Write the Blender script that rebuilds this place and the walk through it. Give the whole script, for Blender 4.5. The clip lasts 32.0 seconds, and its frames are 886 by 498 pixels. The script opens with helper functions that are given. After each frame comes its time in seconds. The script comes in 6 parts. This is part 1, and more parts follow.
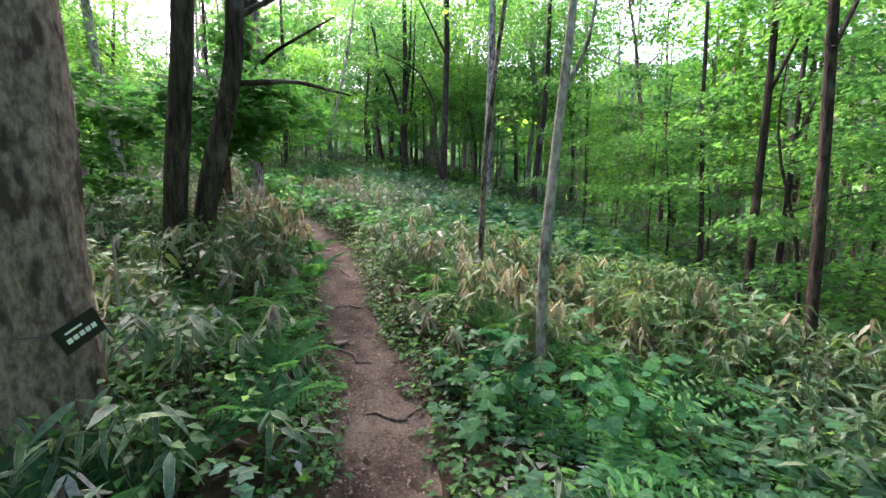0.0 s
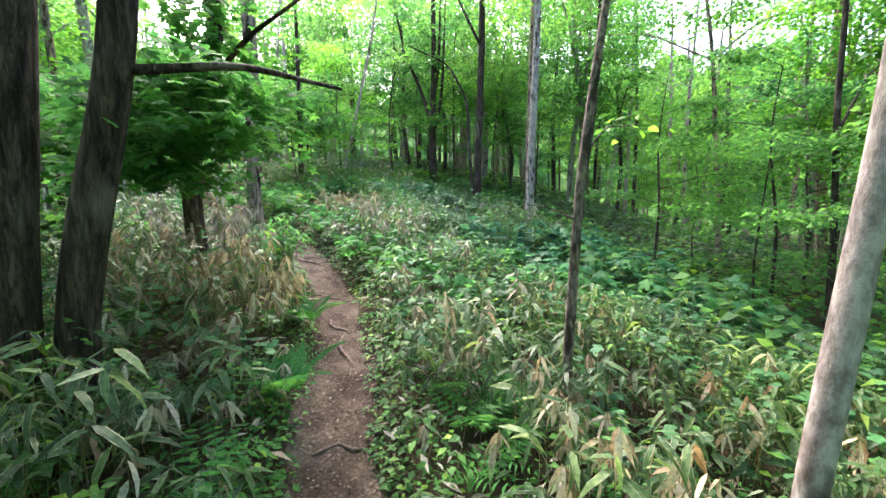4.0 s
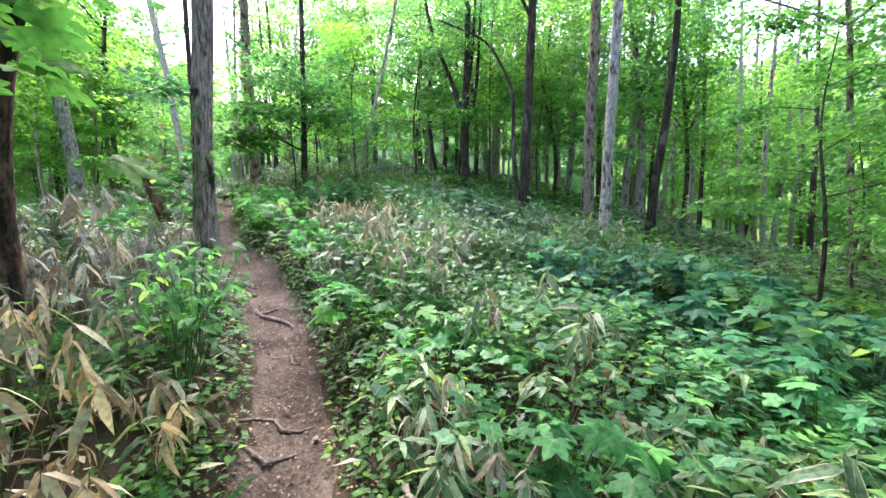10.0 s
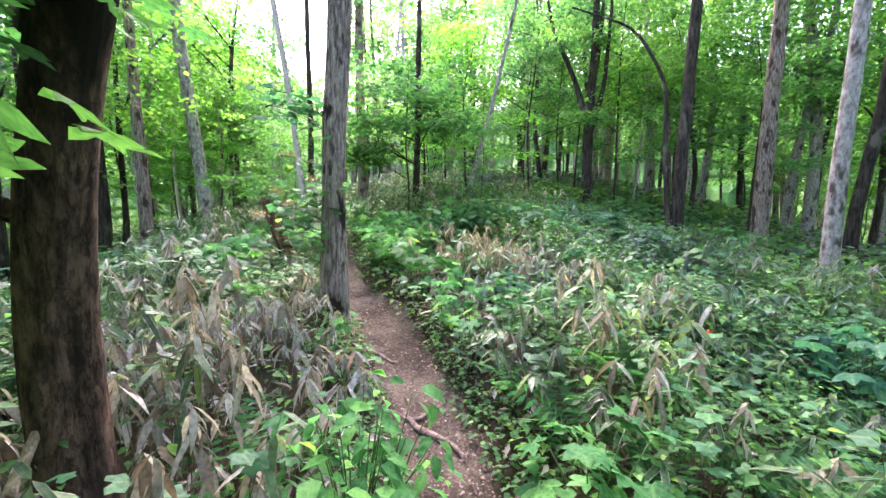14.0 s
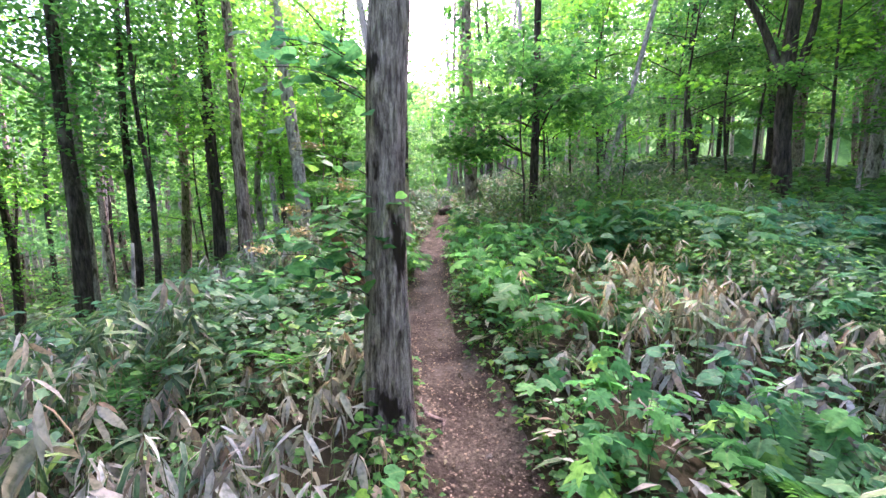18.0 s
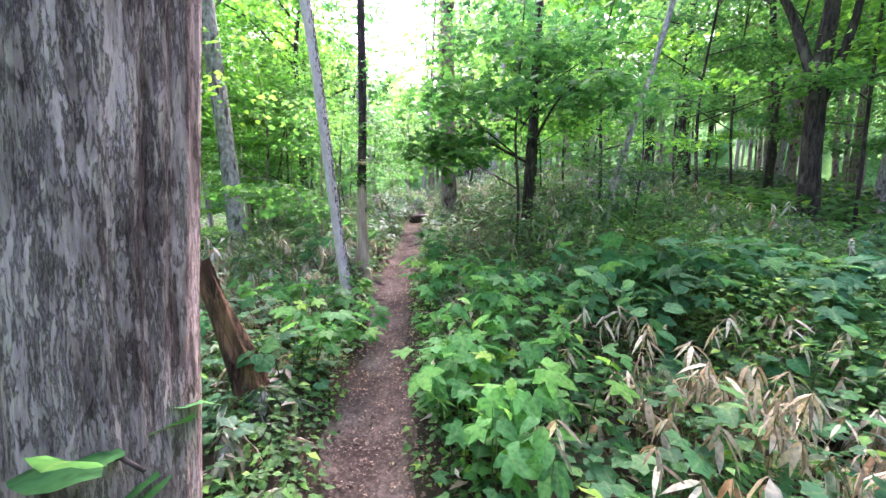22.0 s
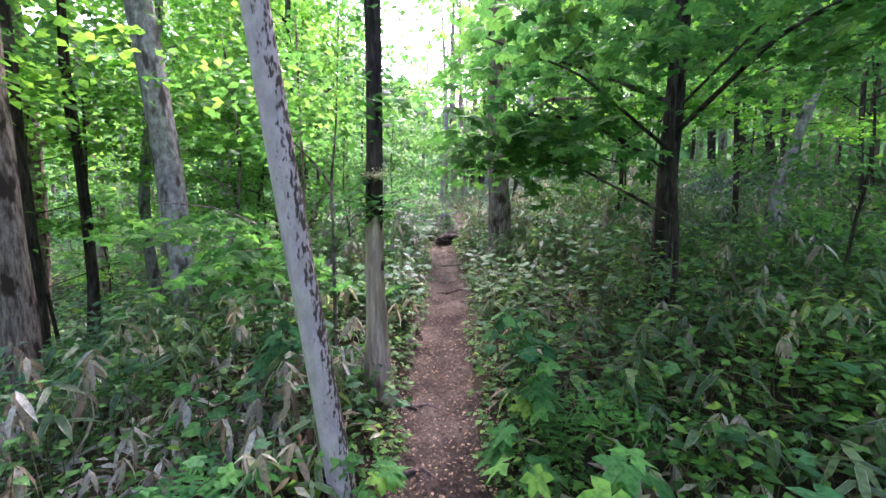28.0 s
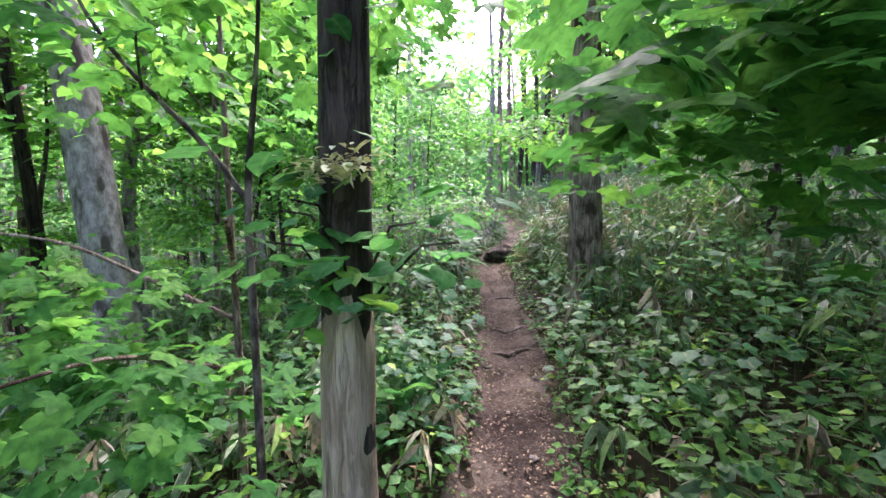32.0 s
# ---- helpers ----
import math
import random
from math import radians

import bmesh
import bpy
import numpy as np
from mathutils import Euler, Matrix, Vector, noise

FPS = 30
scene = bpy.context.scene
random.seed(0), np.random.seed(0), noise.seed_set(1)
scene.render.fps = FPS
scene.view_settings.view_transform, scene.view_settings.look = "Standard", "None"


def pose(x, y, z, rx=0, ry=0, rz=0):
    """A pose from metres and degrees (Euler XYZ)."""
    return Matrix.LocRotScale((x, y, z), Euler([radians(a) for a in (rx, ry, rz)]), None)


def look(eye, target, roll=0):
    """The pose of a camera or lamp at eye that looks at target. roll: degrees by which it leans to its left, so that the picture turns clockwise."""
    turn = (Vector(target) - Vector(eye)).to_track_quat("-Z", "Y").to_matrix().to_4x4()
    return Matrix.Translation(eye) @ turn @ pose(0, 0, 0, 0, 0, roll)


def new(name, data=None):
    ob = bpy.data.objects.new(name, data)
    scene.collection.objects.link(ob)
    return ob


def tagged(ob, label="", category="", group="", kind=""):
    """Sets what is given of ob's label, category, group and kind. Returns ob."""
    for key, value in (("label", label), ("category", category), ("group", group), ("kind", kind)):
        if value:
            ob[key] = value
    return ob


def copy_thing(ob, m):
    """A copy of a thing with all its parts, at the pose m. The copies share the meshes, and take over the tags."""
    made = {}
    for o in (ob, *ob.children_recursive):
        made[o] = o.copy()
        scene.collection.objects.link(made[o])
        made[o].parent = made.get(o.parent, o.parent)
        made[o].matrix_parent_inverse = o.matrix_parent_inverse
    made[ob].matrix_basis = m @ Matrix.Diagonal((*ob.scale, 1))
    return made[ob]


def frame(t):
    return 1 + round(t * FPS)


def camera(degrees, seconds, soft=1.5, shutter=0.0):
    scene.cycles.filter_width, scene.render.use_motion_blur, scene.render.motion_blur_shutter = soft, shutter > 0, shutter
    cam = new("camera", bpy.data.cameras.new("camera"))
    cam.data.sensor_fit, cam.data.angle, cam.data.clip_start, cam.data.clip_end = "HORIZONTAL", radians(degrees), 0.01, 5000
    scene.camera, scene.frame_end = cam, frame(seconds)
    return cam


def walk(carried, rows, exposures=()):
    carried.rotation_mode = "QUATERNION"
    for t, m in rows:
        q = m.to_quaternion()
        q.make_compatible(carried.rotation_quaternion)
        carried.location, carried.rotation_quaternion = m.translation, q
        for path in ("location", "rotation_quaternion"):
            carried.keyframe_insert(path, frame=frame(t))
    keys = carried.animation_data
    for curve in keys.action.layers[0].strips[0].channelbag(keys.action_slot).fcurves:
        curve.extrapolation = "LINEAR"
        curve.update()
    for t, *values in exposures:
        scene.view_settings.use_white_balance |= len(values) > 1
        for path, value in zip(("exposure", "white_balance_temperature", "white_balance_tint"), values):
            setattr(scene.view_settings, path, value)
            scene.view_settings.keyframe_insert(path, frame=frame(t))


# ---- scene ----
cam = camera(97.0, 32.0, soft=1.5)
# seconds, x, y, z, heading to the left, pitch, roll
PATH = [
    (0, 0.000, 0.000, 1.600, 0.00, -6.96, -0.04),
    (0.5, -0.056, 0.220, 1.676, -0.23, -6.88, -0.09),
    (1, -0.100, 0.485, 1.754, -0.33, -7.05, 0.11),
    (1.5, -0.125, 0.758, 1.805, -0.36, -7.08, 0.30),
    (2, -0.130, 0.993, 1.837, -0.09, -7.07, 0.32),
    (2.5, -0.108, 1.185, 1.904, 0.80, -7.03, 0.06),
    (3, -0.109, 1.367, 1.982, 2.12, -7.14, 0.01),
    (3.5, -0.138, 1.571, 2.055, 3.42, -7.10, 0.01),
    (5.5, -0.332, 2.662, 1.835, 4.67, -6.34, -0.80),
    (6, -0.333, 2.854, 1.853, 4.09, -6.22, -0.98),
    (6.5, -0.312, 2.987, 1.951, 3.36, -6.45, -0.30),
    (7, -0.291, 3.120, 2.024, 3.27, -6.54, -0.06),
    (7.5, -0.364, 3.308, 2.037, 3.51, -6.51, -0.05),
    (8, -0.447, 3.514, 2.032, 3.74, -6.43, 0.06),
    (8.5, -0.484, 3.721, 2.002, 4.51, -6.24, -0.11),
    (9, -0.560, 3.951, 2.005, 5.19, -6.01, -0.05),
    (9.5, -0.633, 4.165, 2.012, 6.15, -5.80, -0.17),
    (10, -0.736, 4.420, 2.056, 7.32, -5.49, -0.08),
    (10.5, -0.935, 4.667, 2.105, 9.02, -5.19, -0.05),
    (11, -1.219, 4.798, 2.148, 10.60, -5.03, 0.06),
    (11.5, -1.419, 4.876, 2.176, 12.59, -4.87, 0.04),
    (12, -1.535, 5.007, 2.225, 14.46, -4.91, 0.13),
    (12.5, -1.596, 5.134, 2.276, 16.19, -5.00, 0.19),
    (13, -1.638, 5.220, 2.336, 17.47, -4.99, 0.19),
    (13.5, -1.707, 5.311, 2.408, 18.44, -5.16, 0.35),
    (14, -1.836, 5.434, 2.468, 19.19, -5.41, 0.56),
    (14.5, -2.016, 5.584, 2.502, 20.24, -5.64, 0.63),
    (16.5, -2.157, 6.428, 2.577, 29.80, -5.83, -0.15),
    (17, -2.245, 6.627, 2.581, 32.27, -5.88, -0.45),
    (17.5, -2.341, 6.827, 2.619, 34.60, -5.82, -0.64),
    (18, -2.497, 7.002, 2.627, 36.25, -5.81, -0.91),
    (18.5, -2.655, 7.153, 2.623, 37.26, -5.87, -0.70),
    (19, -2.744, 7.242, 2.678, 37.89, -5.83, -0.43),
    (19.5, -2.826, 7.312, 2.742, 37.57, -5.85, -0.73),
    (20, -2.949, 7.450, 2.790, 36.71, -5.91, -0.51),
    (20.5, -3.084, 7.671, 2.826, 35.55, -6.08, -0.16),
    (21, -3.206, 7.939, 2.849, 34.06, -6.11, 0.32),
    (21.5, -3.293, 8.170, 2.870, 32.95, -6.13, 0.77),
    (22, -3.365, 8.331, 2.909, 32.52, -6.30, 0.99),
    (22.5, -3.457, 8.465, 2.911, 32.52, -6.29, 0.90),
    (23, -3.564, 8.567, 2.942, 33.10, -6.19, 0.77),
    (23.5, -3.716, 8.676, 2.971, 34.31, -6.11, 0.60),
    (24, -3.891, 8.794, 2.972, 36.01, -5.95, 0.25),
    (24.5, -4.018, 8.877, 3.018, 37.74, -5.82, 0.03),
    (25, -4.118, 8.966, 3.073, 39.20, -5.86, -0.49),
    (25.5, -4.276, 9.116, 3.103, 39.68, -5.87, -0.40),
    (27.5, -4.880, 9.868, 3.190, 35.48, -6.03, 0.00),
    (28, -5.049, 10.069, 3.200, 34.47, -5.93, -0.01),
    (28.5, -5.228, 10.239, 3.199, 33.83, -5.81, 0.03),
    (29, -5.379, 10.398, 3.193, 34.14, -5.76, 0.14),
    (29.5, -5.516, 10.572, 3.191, 34.98, -5.71, 0.07),
    (30, -5.639, 10.734, 3.206, 36.11, -5.64, 0.25),
    (30.5, -5.761, 10.885, 3.234, 37.36, -5.50, 0.20),
    (31, -5.892, 11.052, 3.261, 38.94, -5.51, 0.04),
    (31.5, -6.024, 11.216, 3.298, 39.69, -5.84, -0.01),
    (32, -6.108, 11.359, 3.327, 40.54, -6.05, 0.17),
]
walk(cam, [(t, pose(x, y, z, 90 + p, 0, h) @ pose(0, 0, 0, 0, 0, r)) for t, x, y, z, h, p, r in PATH],
     exposures=[(0, 2.5, 6350, 28), (2.5, 2.86, 6500, 18), (6, 2.98, 6350, 20), (10, 3.1, 6250, 24), (13, 3.32, 6300, 30), (18, 3.2, 6200, 38), (20, 3.16, 6150, 40), (22, 3.4, 6050, 42), (25.5, 3.3, 5950, 42), (28, 3.0, 5950, 44), (31, 2.66, 5950, 46), (32, 3.0, 6000, 38)])

# ---- sky and light ----
SUN_UP, SUN_TURN = 48, 28          # degrees above the horizon; to the left of +y
world = bpy.data.worlds.new("sky")
scene.world = world
world.use_nodes = True
wn = world.node_tree.nodes
sky = wn.new("ShaderNodeTexSky")
sky.sky_type, sky.sun_disc = "NISHITA", False
sky.sun_elevation, sky.sun_rotation = radians(SUN_UP), radians(-SUN_TURN)
sky.air_density, sky.dust_density, sky.ozone_density = 1.0, 4.0, 0.6
wn["Background"].inputs["Strength"].default_value = 0.15
world.node_tree.links.new(sky.outputs[0], wn["Background"].inputs[0])
sun = new("sun", bpy.data.lights.new("sun", "SUN"))
sun.data.energy, sun.data.angle, sun.data.color = 1.5, radians(20), (1.0, 0.96, 0.9)
sun.matrix_world = look((0, 0, 0), (math.sin(radians(SUN_TURN)) * math.cos(radians(SUN_UP)),
                                    -math.cos(radians(SUN_TURN)) * math.cos(radians(SUN_UP)), -math.sin(radians(SUN_UP))))


# ---- materials ----
def nodes_of(name):
    m = bpy.data.materials.new(name)
    m.use_nodes = True
    return m, m.node_tree.nodes, m.node_tree.links, m.node_tree.nodes["Principled BSDF"]


def ramp(nodes, stops):
    r = nodes.new("ShaderNodeValToRGB")
    while len(r.color_ramp.elements) < len(stops):
        r.color_ramp.elements.new(0.5)
    for e, (at, c) in zip(r.color_ramp.elements, stops):
        e.position, e.color = at, (*c, 1)
    return r


def leaf_material(name, stops, clear=0.4, glow=1.5, rough=0.5, rib=0.0, margin=None, sheen=0.22):
    """A thin leaf: each leaf takes its colour from the ramp, light comes through it, rib and margin follow the leaf's own UV."""
    m, n, l, bsdf = nodes_of(name)
    geo = n.new("ShaderNodeNewGeometry")
    colour = ramp(n, stops)
    l.new(geo.outputs["Random Per Island"], colour.inputs[0])
    tex = n.new("ShaderNodeTexNoise")
    tex.inputs["Scale"].default_value, tex.inputs["Detail"].default_value = 1.3, 3
    l.new(geo.outputs["Position"], tex.inputs["Vector"])
    stand = n.new("ShaderNodeTexNoise")
    stand.inputs["Scale"].default_value, stand.inputs["Detail"].default_value = 0.23, 2
    l.new(geo.outputs["Position"], stand.inputs["Vector"])
    tone = ramp(n, [(0.36, (0.62, 0.74, 1.10)), (0.5, (0.95, 0.97, 1.0)), (0.64, (1.22, 1.14, 0.9))])
    l.new(stand.outputs[0], tone.inputs[0])
    toned = n.new("ShaderNodeMixRGB")
    toned.blend_type, toned.inputs[0].default_value = "MULTIPLY", 1.0
    l.new(colour.outputs[0], toned.inputs[1])
    l.new(tone.outputs[0], toned.inputs[2])
    vary = n.new("ShaderNodeHueSaturation")
    remap = n.new("ShaderNodeMapRange")
    remap.inputs["From Min"].default_value, remap.inputs["From Max"].default_value = 0.3, 0.7
    remap.inputs["To Min"].default_value, remap.inputs["To Max"].default_value = 0.65, 1.35
    l.new(tex.outputs[0], remap.inputs[0])
    l.new(remap.outputs[0], vary.inputs["Value"])
    l.new(toned.outputs[0], vary.inputs["Color"])
    out = vary.outputs[0]
    if rib or margin:
        uv = n.new("ShaderNodeUVMap")
        sep = n.new("ShaderNodeSeparateXYZ")
        l.new(uv.outputs[0], sep.inputs[0])
        off = n.new("ShaderNodeMath")
        off.operation = "SUBTRACT"
        off.inputs[1].default_value = 0.5
        l.new(sep.outputs[0], off.inputs[0])
        side = n.new("ShaderNodeMath")
        side.operation = "ABSOLUTE"
        l.new(off.outputs[0], side.inputs[0])
        if rib:
            r = ramp(n, [(0.0, (rib,) * 3), (0.05, (0,) * 3)])
            l.new(side.outputs[0], r.inputs[0])
            mix = n.new("ShaderNodeMixRGB")
            l.new(r.outputs[0], mix.inputs[0])
            l.new(out, mix.inputs[1])
            mix.inputs[2].default_value = (0.34, 0.42, 0.16, 1)
            out = mix.outputs[0]
        if margin:
            r = ramp(n, [(0.40, (0,) * 3), (0.52, (1,) * 3)])
            tn = n.new("ShaderNodeTexNoise")
            tn.inputs["Scale"].default_value = 9
            l.new(geo.outputs["Position"], tn.inputs["Vector"])
            add = n.new("ShaderNodeMath")
            add.operation = "MULTIPLY_ADD"
            add.inputs[1].default_value, add.inputs[2].default_value = 0.32, -0.16
            l.new(tn.outputs[0], add.inputs[0])
            sm = n.new("ShaderNodeMath")
            l.new(side.outputs[0], sm.inputs[0])
            l.new(add.outputs[0], sm.inputs[1])
            l.new(sm.outputs[0], r.inputs[0])
            mix = n.new("ShaderNodeMixRGB")
            l.new(r.outputs[0], mix.inputs[0])
            l.new(out, mix.inputs[1])
            mix.inputs[2].default_value = (*margin, 1)
            out = mix.outputs[0]
    # fine mottling and unevenness of the blade
    grain = n.new("ShaderNodeTexNoise")
    grain.inputs["Scale"].default_value, grain.inputs["Detail"].default_value = 55, 3
    l.new(geo.outputs["Position"], grain.inputs["Vector"])
    fleck = ramp(n, [(0.36, (0.66, 0.70, 0.66)), (0.5, (1.0, 1.0, 1.0)), (0.66, (1.22, 1.16, 1.1))])
    l.new(grain.outputs[0], fleck.inputs[0])
    mottled = n.new("ShaderNodeMixRGB")
    mottled.blend_type, mottled.inputs[0].default_value = "MULTIPLY", 1.0
    l.new(out, mottled.inputs[1])
    l.new(fleck.outputs[0], mottled.inputs[2])
    out = mottled.outputs[0]
    uneven = n.new("ShaderNodeBump")
    uneven.inputs["Strength"].default_value, uneven.inputs["Distance"].default_value = 0.5, 0.01
    l.new(grain.outputs[0], uneven.inputs["Height"])
    l.new(uneven.outputs[0], bsdf.inputs["Normal"])
    l.new(out, bsdf.inputs["Base Color"])
    bsdf.inputs["Roughness"].default_value = rough
    bsdf.inputs["Specular IOR Level"].default_value = sheen
    tr = n.new("ShaderNodeBsdfTranslucent")
    warm = n.new("ShaderNodeMixRGB")
    warm.blend_type, warm.inputs[0].default_value = "MULTIPLY", 1.0
    l.new(out, warm.inputs[1])
    warm.inputs[2].default_value = (glow * 1.05, glow * 1.0, glow * 0.8, 1)
    l.new(warm.outputs[0], tr.inputs[0])
    mixs = n.new("ShaderNodeMixShader")
    mixs.inputs[0].default_value = clear
    l.new(bsdf.outputs[0], mixs.inputs[1])
    l.new(tr.outputs[0], mixs.inputs[2])
    l.new(mixs.outputs[0], n["Material Output"].inputs[0])
    return m


def bark_material(name, dark, light, lichen=None, amount=0.5, stretch=0.18, scale=16, moss=0.0, cracks=0.75, patch=5.0, side=None, edge=0.05):
    m, n, l, bsdf = nodes_of(name)
    co = n.new("ShaderNodeTexCoord")
    mp = n.new("ShaderNodeMapping")
    mp.inputs["Scale"].default_value = (1, 1, stretch)
    l.new(co.outputs["Object"], mp.inputs[0])
    fine = n.new("ShaderNodeTexNoise")
    fine.inputs["Scale"].default_value, fine.inputs["Detail"].default_value, fine.inputs["Roughness"].default_value = scale, 8, 0.7
    l.new(mp.outputs[0], fine.inputs["Vector"])
    vor = n.new("ShaderNodeTexVoronoi")
    vor.feature = "DISTANCE_TO_EDGE"
    vor.inputs["Scale"].default_value = scale * 1.3
    warp = n.new("ShaderNodeMixRGB")
    warp.inputs[0].default_value = 0.12
    l.new(mp.outputs[0], warp.inputs[1])
    l.new(fine.outputs["Color"], warp.inputs[2])
    l.new(warp.outputs[0], vor.inputs["Vector"])
    base = ramp(n, [(0.38, dark), (0.5, [(a + b) / 2 for a, b in zip(dark, light)]), (0.6, light)])
    l.new(fine.outputs[0], base.inputs[0])
    crack = ramp(n, [(0.0, (0.35,) * 3), (0.10, (1,) * 3)])
    l.new(vor.outputs[0], crack.inputs[0])
    mul = n.new("ShaderNodeMixRGB")
    mul.blend_type, mul.inputs[0].default_value = "MULTIPLY", cracks
    l.new(base.outputs[0], mul.inputs[1])
    l.new(crack.outputs[0], mul.inputs[2])
    out = mul.outputs[0]
    for c, scl, lo in ((lichen, patch, 1 - amount * 0.9), ((0.05, 0.075, 0.02), 2.6, 1 - moss * 0.9)):
        if c is None or lo >= 1:
            continue
        tn = n.new("ShaderNodeTexNoise")
        tn.inputs["Scale"].default_value, tn.inputs["Detail"].default_value = scl, 6
        half = n.new("ShaderNodeMapping")
        half.inputs["Scale"].default_value = (1, 1, 0.4)
        l.new(co.outputs["Object"], half.inputs[0])
        l.new(half.outputs[0], tn.inputs["Vector"])
        r = ramp(n, [(lo - edge, (0,) * 3), (lo + edge, (1,) * 3)])
        amount_of = tn.outputs[0]
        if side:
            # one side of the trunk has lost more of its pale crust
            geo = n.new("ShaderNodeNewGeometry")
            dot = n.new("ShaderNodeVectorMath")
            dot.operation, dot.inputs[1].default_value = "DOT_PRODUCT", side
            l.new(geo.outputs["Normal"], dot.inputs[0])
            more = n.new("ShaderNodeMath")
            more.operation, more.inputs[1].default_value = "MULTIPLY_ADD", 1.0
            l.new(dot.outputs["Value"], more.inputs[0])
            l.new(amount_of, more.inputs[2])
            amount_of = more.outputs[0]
        l.new(amount_of, r.inputs[0])
        mix = n.new("ShaderNodeMixRGB")
        l.new(r.outputs[0], mix.inputs[0])
        l.new(out, mix.inputs[1])
        mix.inputs[2].default_value = (*c, 1)
        out = mix.outputs[0]
    l.new(out, bsdf.inputs["Base Color"])
    bsdf.inputs["Roughness"].default_value = 0.9
    bsdf.inputs["Specular IOR Level"].default_value = 0.2
    bump = n.new("ShaderNodeBump")
    bump.inputs["Strength"].default_value, bump.inputs["Distance"].default_value = 0.8, 0.02
    ad = n.new("ShaderNodeMath")
    l.new(fine.outputs[0], ad.inputs[0])
    sc = n.new("ShaderNodeMath")
    sc.operation, sc.inputs[1].default_value = "MULTIPLY", cracks
    l.new(crack.outputs[0], sc.inputs[0])
    l.new(sc.outputs[0], ad.inputs[1])
    l.new(ad.outputs[0], bump.inputs["Height"])
    l.new(bump.outputs[0], bsdf.inputs["Normal"])
    return m


def soil_material(name, stops, scale=9.0, flecks=None):
    m, n, l, bsdf = nodes_of(name)
    geo = n.new("ShaderNodeNewGeometry")
    big = n.new("ShaderNodeTexNoise")
    big.inputs["Scale"].default_value, big.inputs["Detail"].default_value = scale * 0.25, 4
    fine = n.new("ShaderNodeTexNoise")
    fine.inputs["Scale"].default_value, fine.inputs["Detail"].default_value, fine.inputs["Roughness"].default_value = scale * 4, 8, 0.75
    for t in (big, fine):
        l.new(geo.outputs["Position"], t.inputs["Vector"])
    avg = n.new("ShaderNodeMixRGB")
    avg.inputs[0].default_value = 0.5
    l.new(big.outputs[0], avg.inputs[1])
    l.new(fine.outputs[0], avg.inputs[2])
    c = ramp(n, stops)
    l.new(avg.outputs[0], c.inputs[0])
    out = c.outputs[0]
    if flecks:
        vor = n.new("ShaderNodeTexVoronoi")
        vor.inputs["Scale"].default_value = 45
        l.new(geo.outputs["Position"], vor.inputs["Vector"])
        near = ramp(n, [(0.12, (1,) * 3), (0.3, (0,) * 3)])
        l.new(vor.outputs["Distance"], near.inputs[0])
        pick = ramp(n, [(0.55, (0,) * 3), (0.6, (1,) * 3)])
        l.new(vor.outputs["Color"], pick.inputs[0])
        both = n.new("ShaderNodeMath")
        both.operation = "MULTIPLY"
        l.new(near.outputs[0], both.inputs[0])
        l.new(pick.outputs[0], both.inputs[1])
        mix = n.new("ShaderNodeMixRGB")
        l.new(both.outputs[0], mix.inputs[0])
        l.new(out, mix.inputs[1])
        mix.inputs[2].default_value = (*flecks, 1)
        out = mix.outputs[0]
    l.new(out, bsdf.inputs["Base Color"])
    bsdf.inputs["Roughness"].default_value = 0.95
    bsdf.inputs["Specular IOR Level"].default_value = 0.15
    bump = n.new("ShaderNodeBump")
    bump.inputs["Strength"].default_value, bump.inputs["Distance"].default_value = 0.9, 0.03
    l.new(fine.outputs[0], bump.inputs["Height"])
    l.new(bump.outputs[0], bsdf.inputs["Normal"])
    return m


def plain_material(name, colour, rough=0.6, metal=0.0):
    m, n, l, bsdf = nodes_of(name)
    bsdf.inputs["Base Color"].default_value = (*colour, 1)
    bsdf.inputs["Roughness"].default_value, bsdf.inputs["Metallic"].default_value = rough, metal
    return m


ROOT_BARK = bark_material("root_bark", (0.10, 0.066, 0.055), (0.26, 0.19, 0.165), None, 0, 0.6, 30, 0.0, 0.3)
SOIL = soil_material("forest_soil", [(0.3, (0.018, 0.014, 0.009)), (0.5, (0.05, 0.038, 0.022)), (0.7, (0.10, 0.08, 0.045))])
TRAIL = soil_material("trodden_soil", [(0.38, (0.030, 0.019, 0.015)), (0.5, (0.080, 0.058, 0.045)), (0.62, (0.175, 0.138, 0.108))], 11, (0.21, 0.15, 0.12))
BAMBOO = leaf_material("bamboo_grass_leaf", [(0.0, (0.03, 0.072, 0.032)), (0.35, (0.052, 0.105, 0.052)), (0.7, (0.088, 0.15, 0.078)), (0.95, (0.125, 0.20, 0.08)), (1.0, (0.18, 0.28, 0.06))],
                       0.33, 1.5, 0.45, 0.12, (0.40, 0.38, 0.28), 0.22)
DRY = leaf_material("dry_bamboo_leaf", [(0.0, (0.15, 0.11, 0.08)), (0.35, (0.27, 0.238, 0.195)), (0.7, (0.40, 0.37, 0.32)), (0.93, (0.52, 0.48, 0.42)), (1.0, (0.34, 0.19, 0.11))], 0.25, 1.2, 0.6, 0.15)
HERB = leaf_material("herb_leaf", [(0.0, (0.026, 0.092, 0.025)), (0.5, (0.05, 0.152, 0.038)), (0.9, (0.09, 0.235, 0.046)), (1.0, (0.21, 0.37, 0.045))], 0.42, 1.6, 0.55, 0.12)
BROAD = leaf_material("broad_leaf", [(0.0, (0.024, 0.095, 0.044)), (0.6, (0.042, 0.15, 0.066)), (1.0, (0.078, 0.21, 0.07))], 0.38, 1.6, 0.55, 0.2)
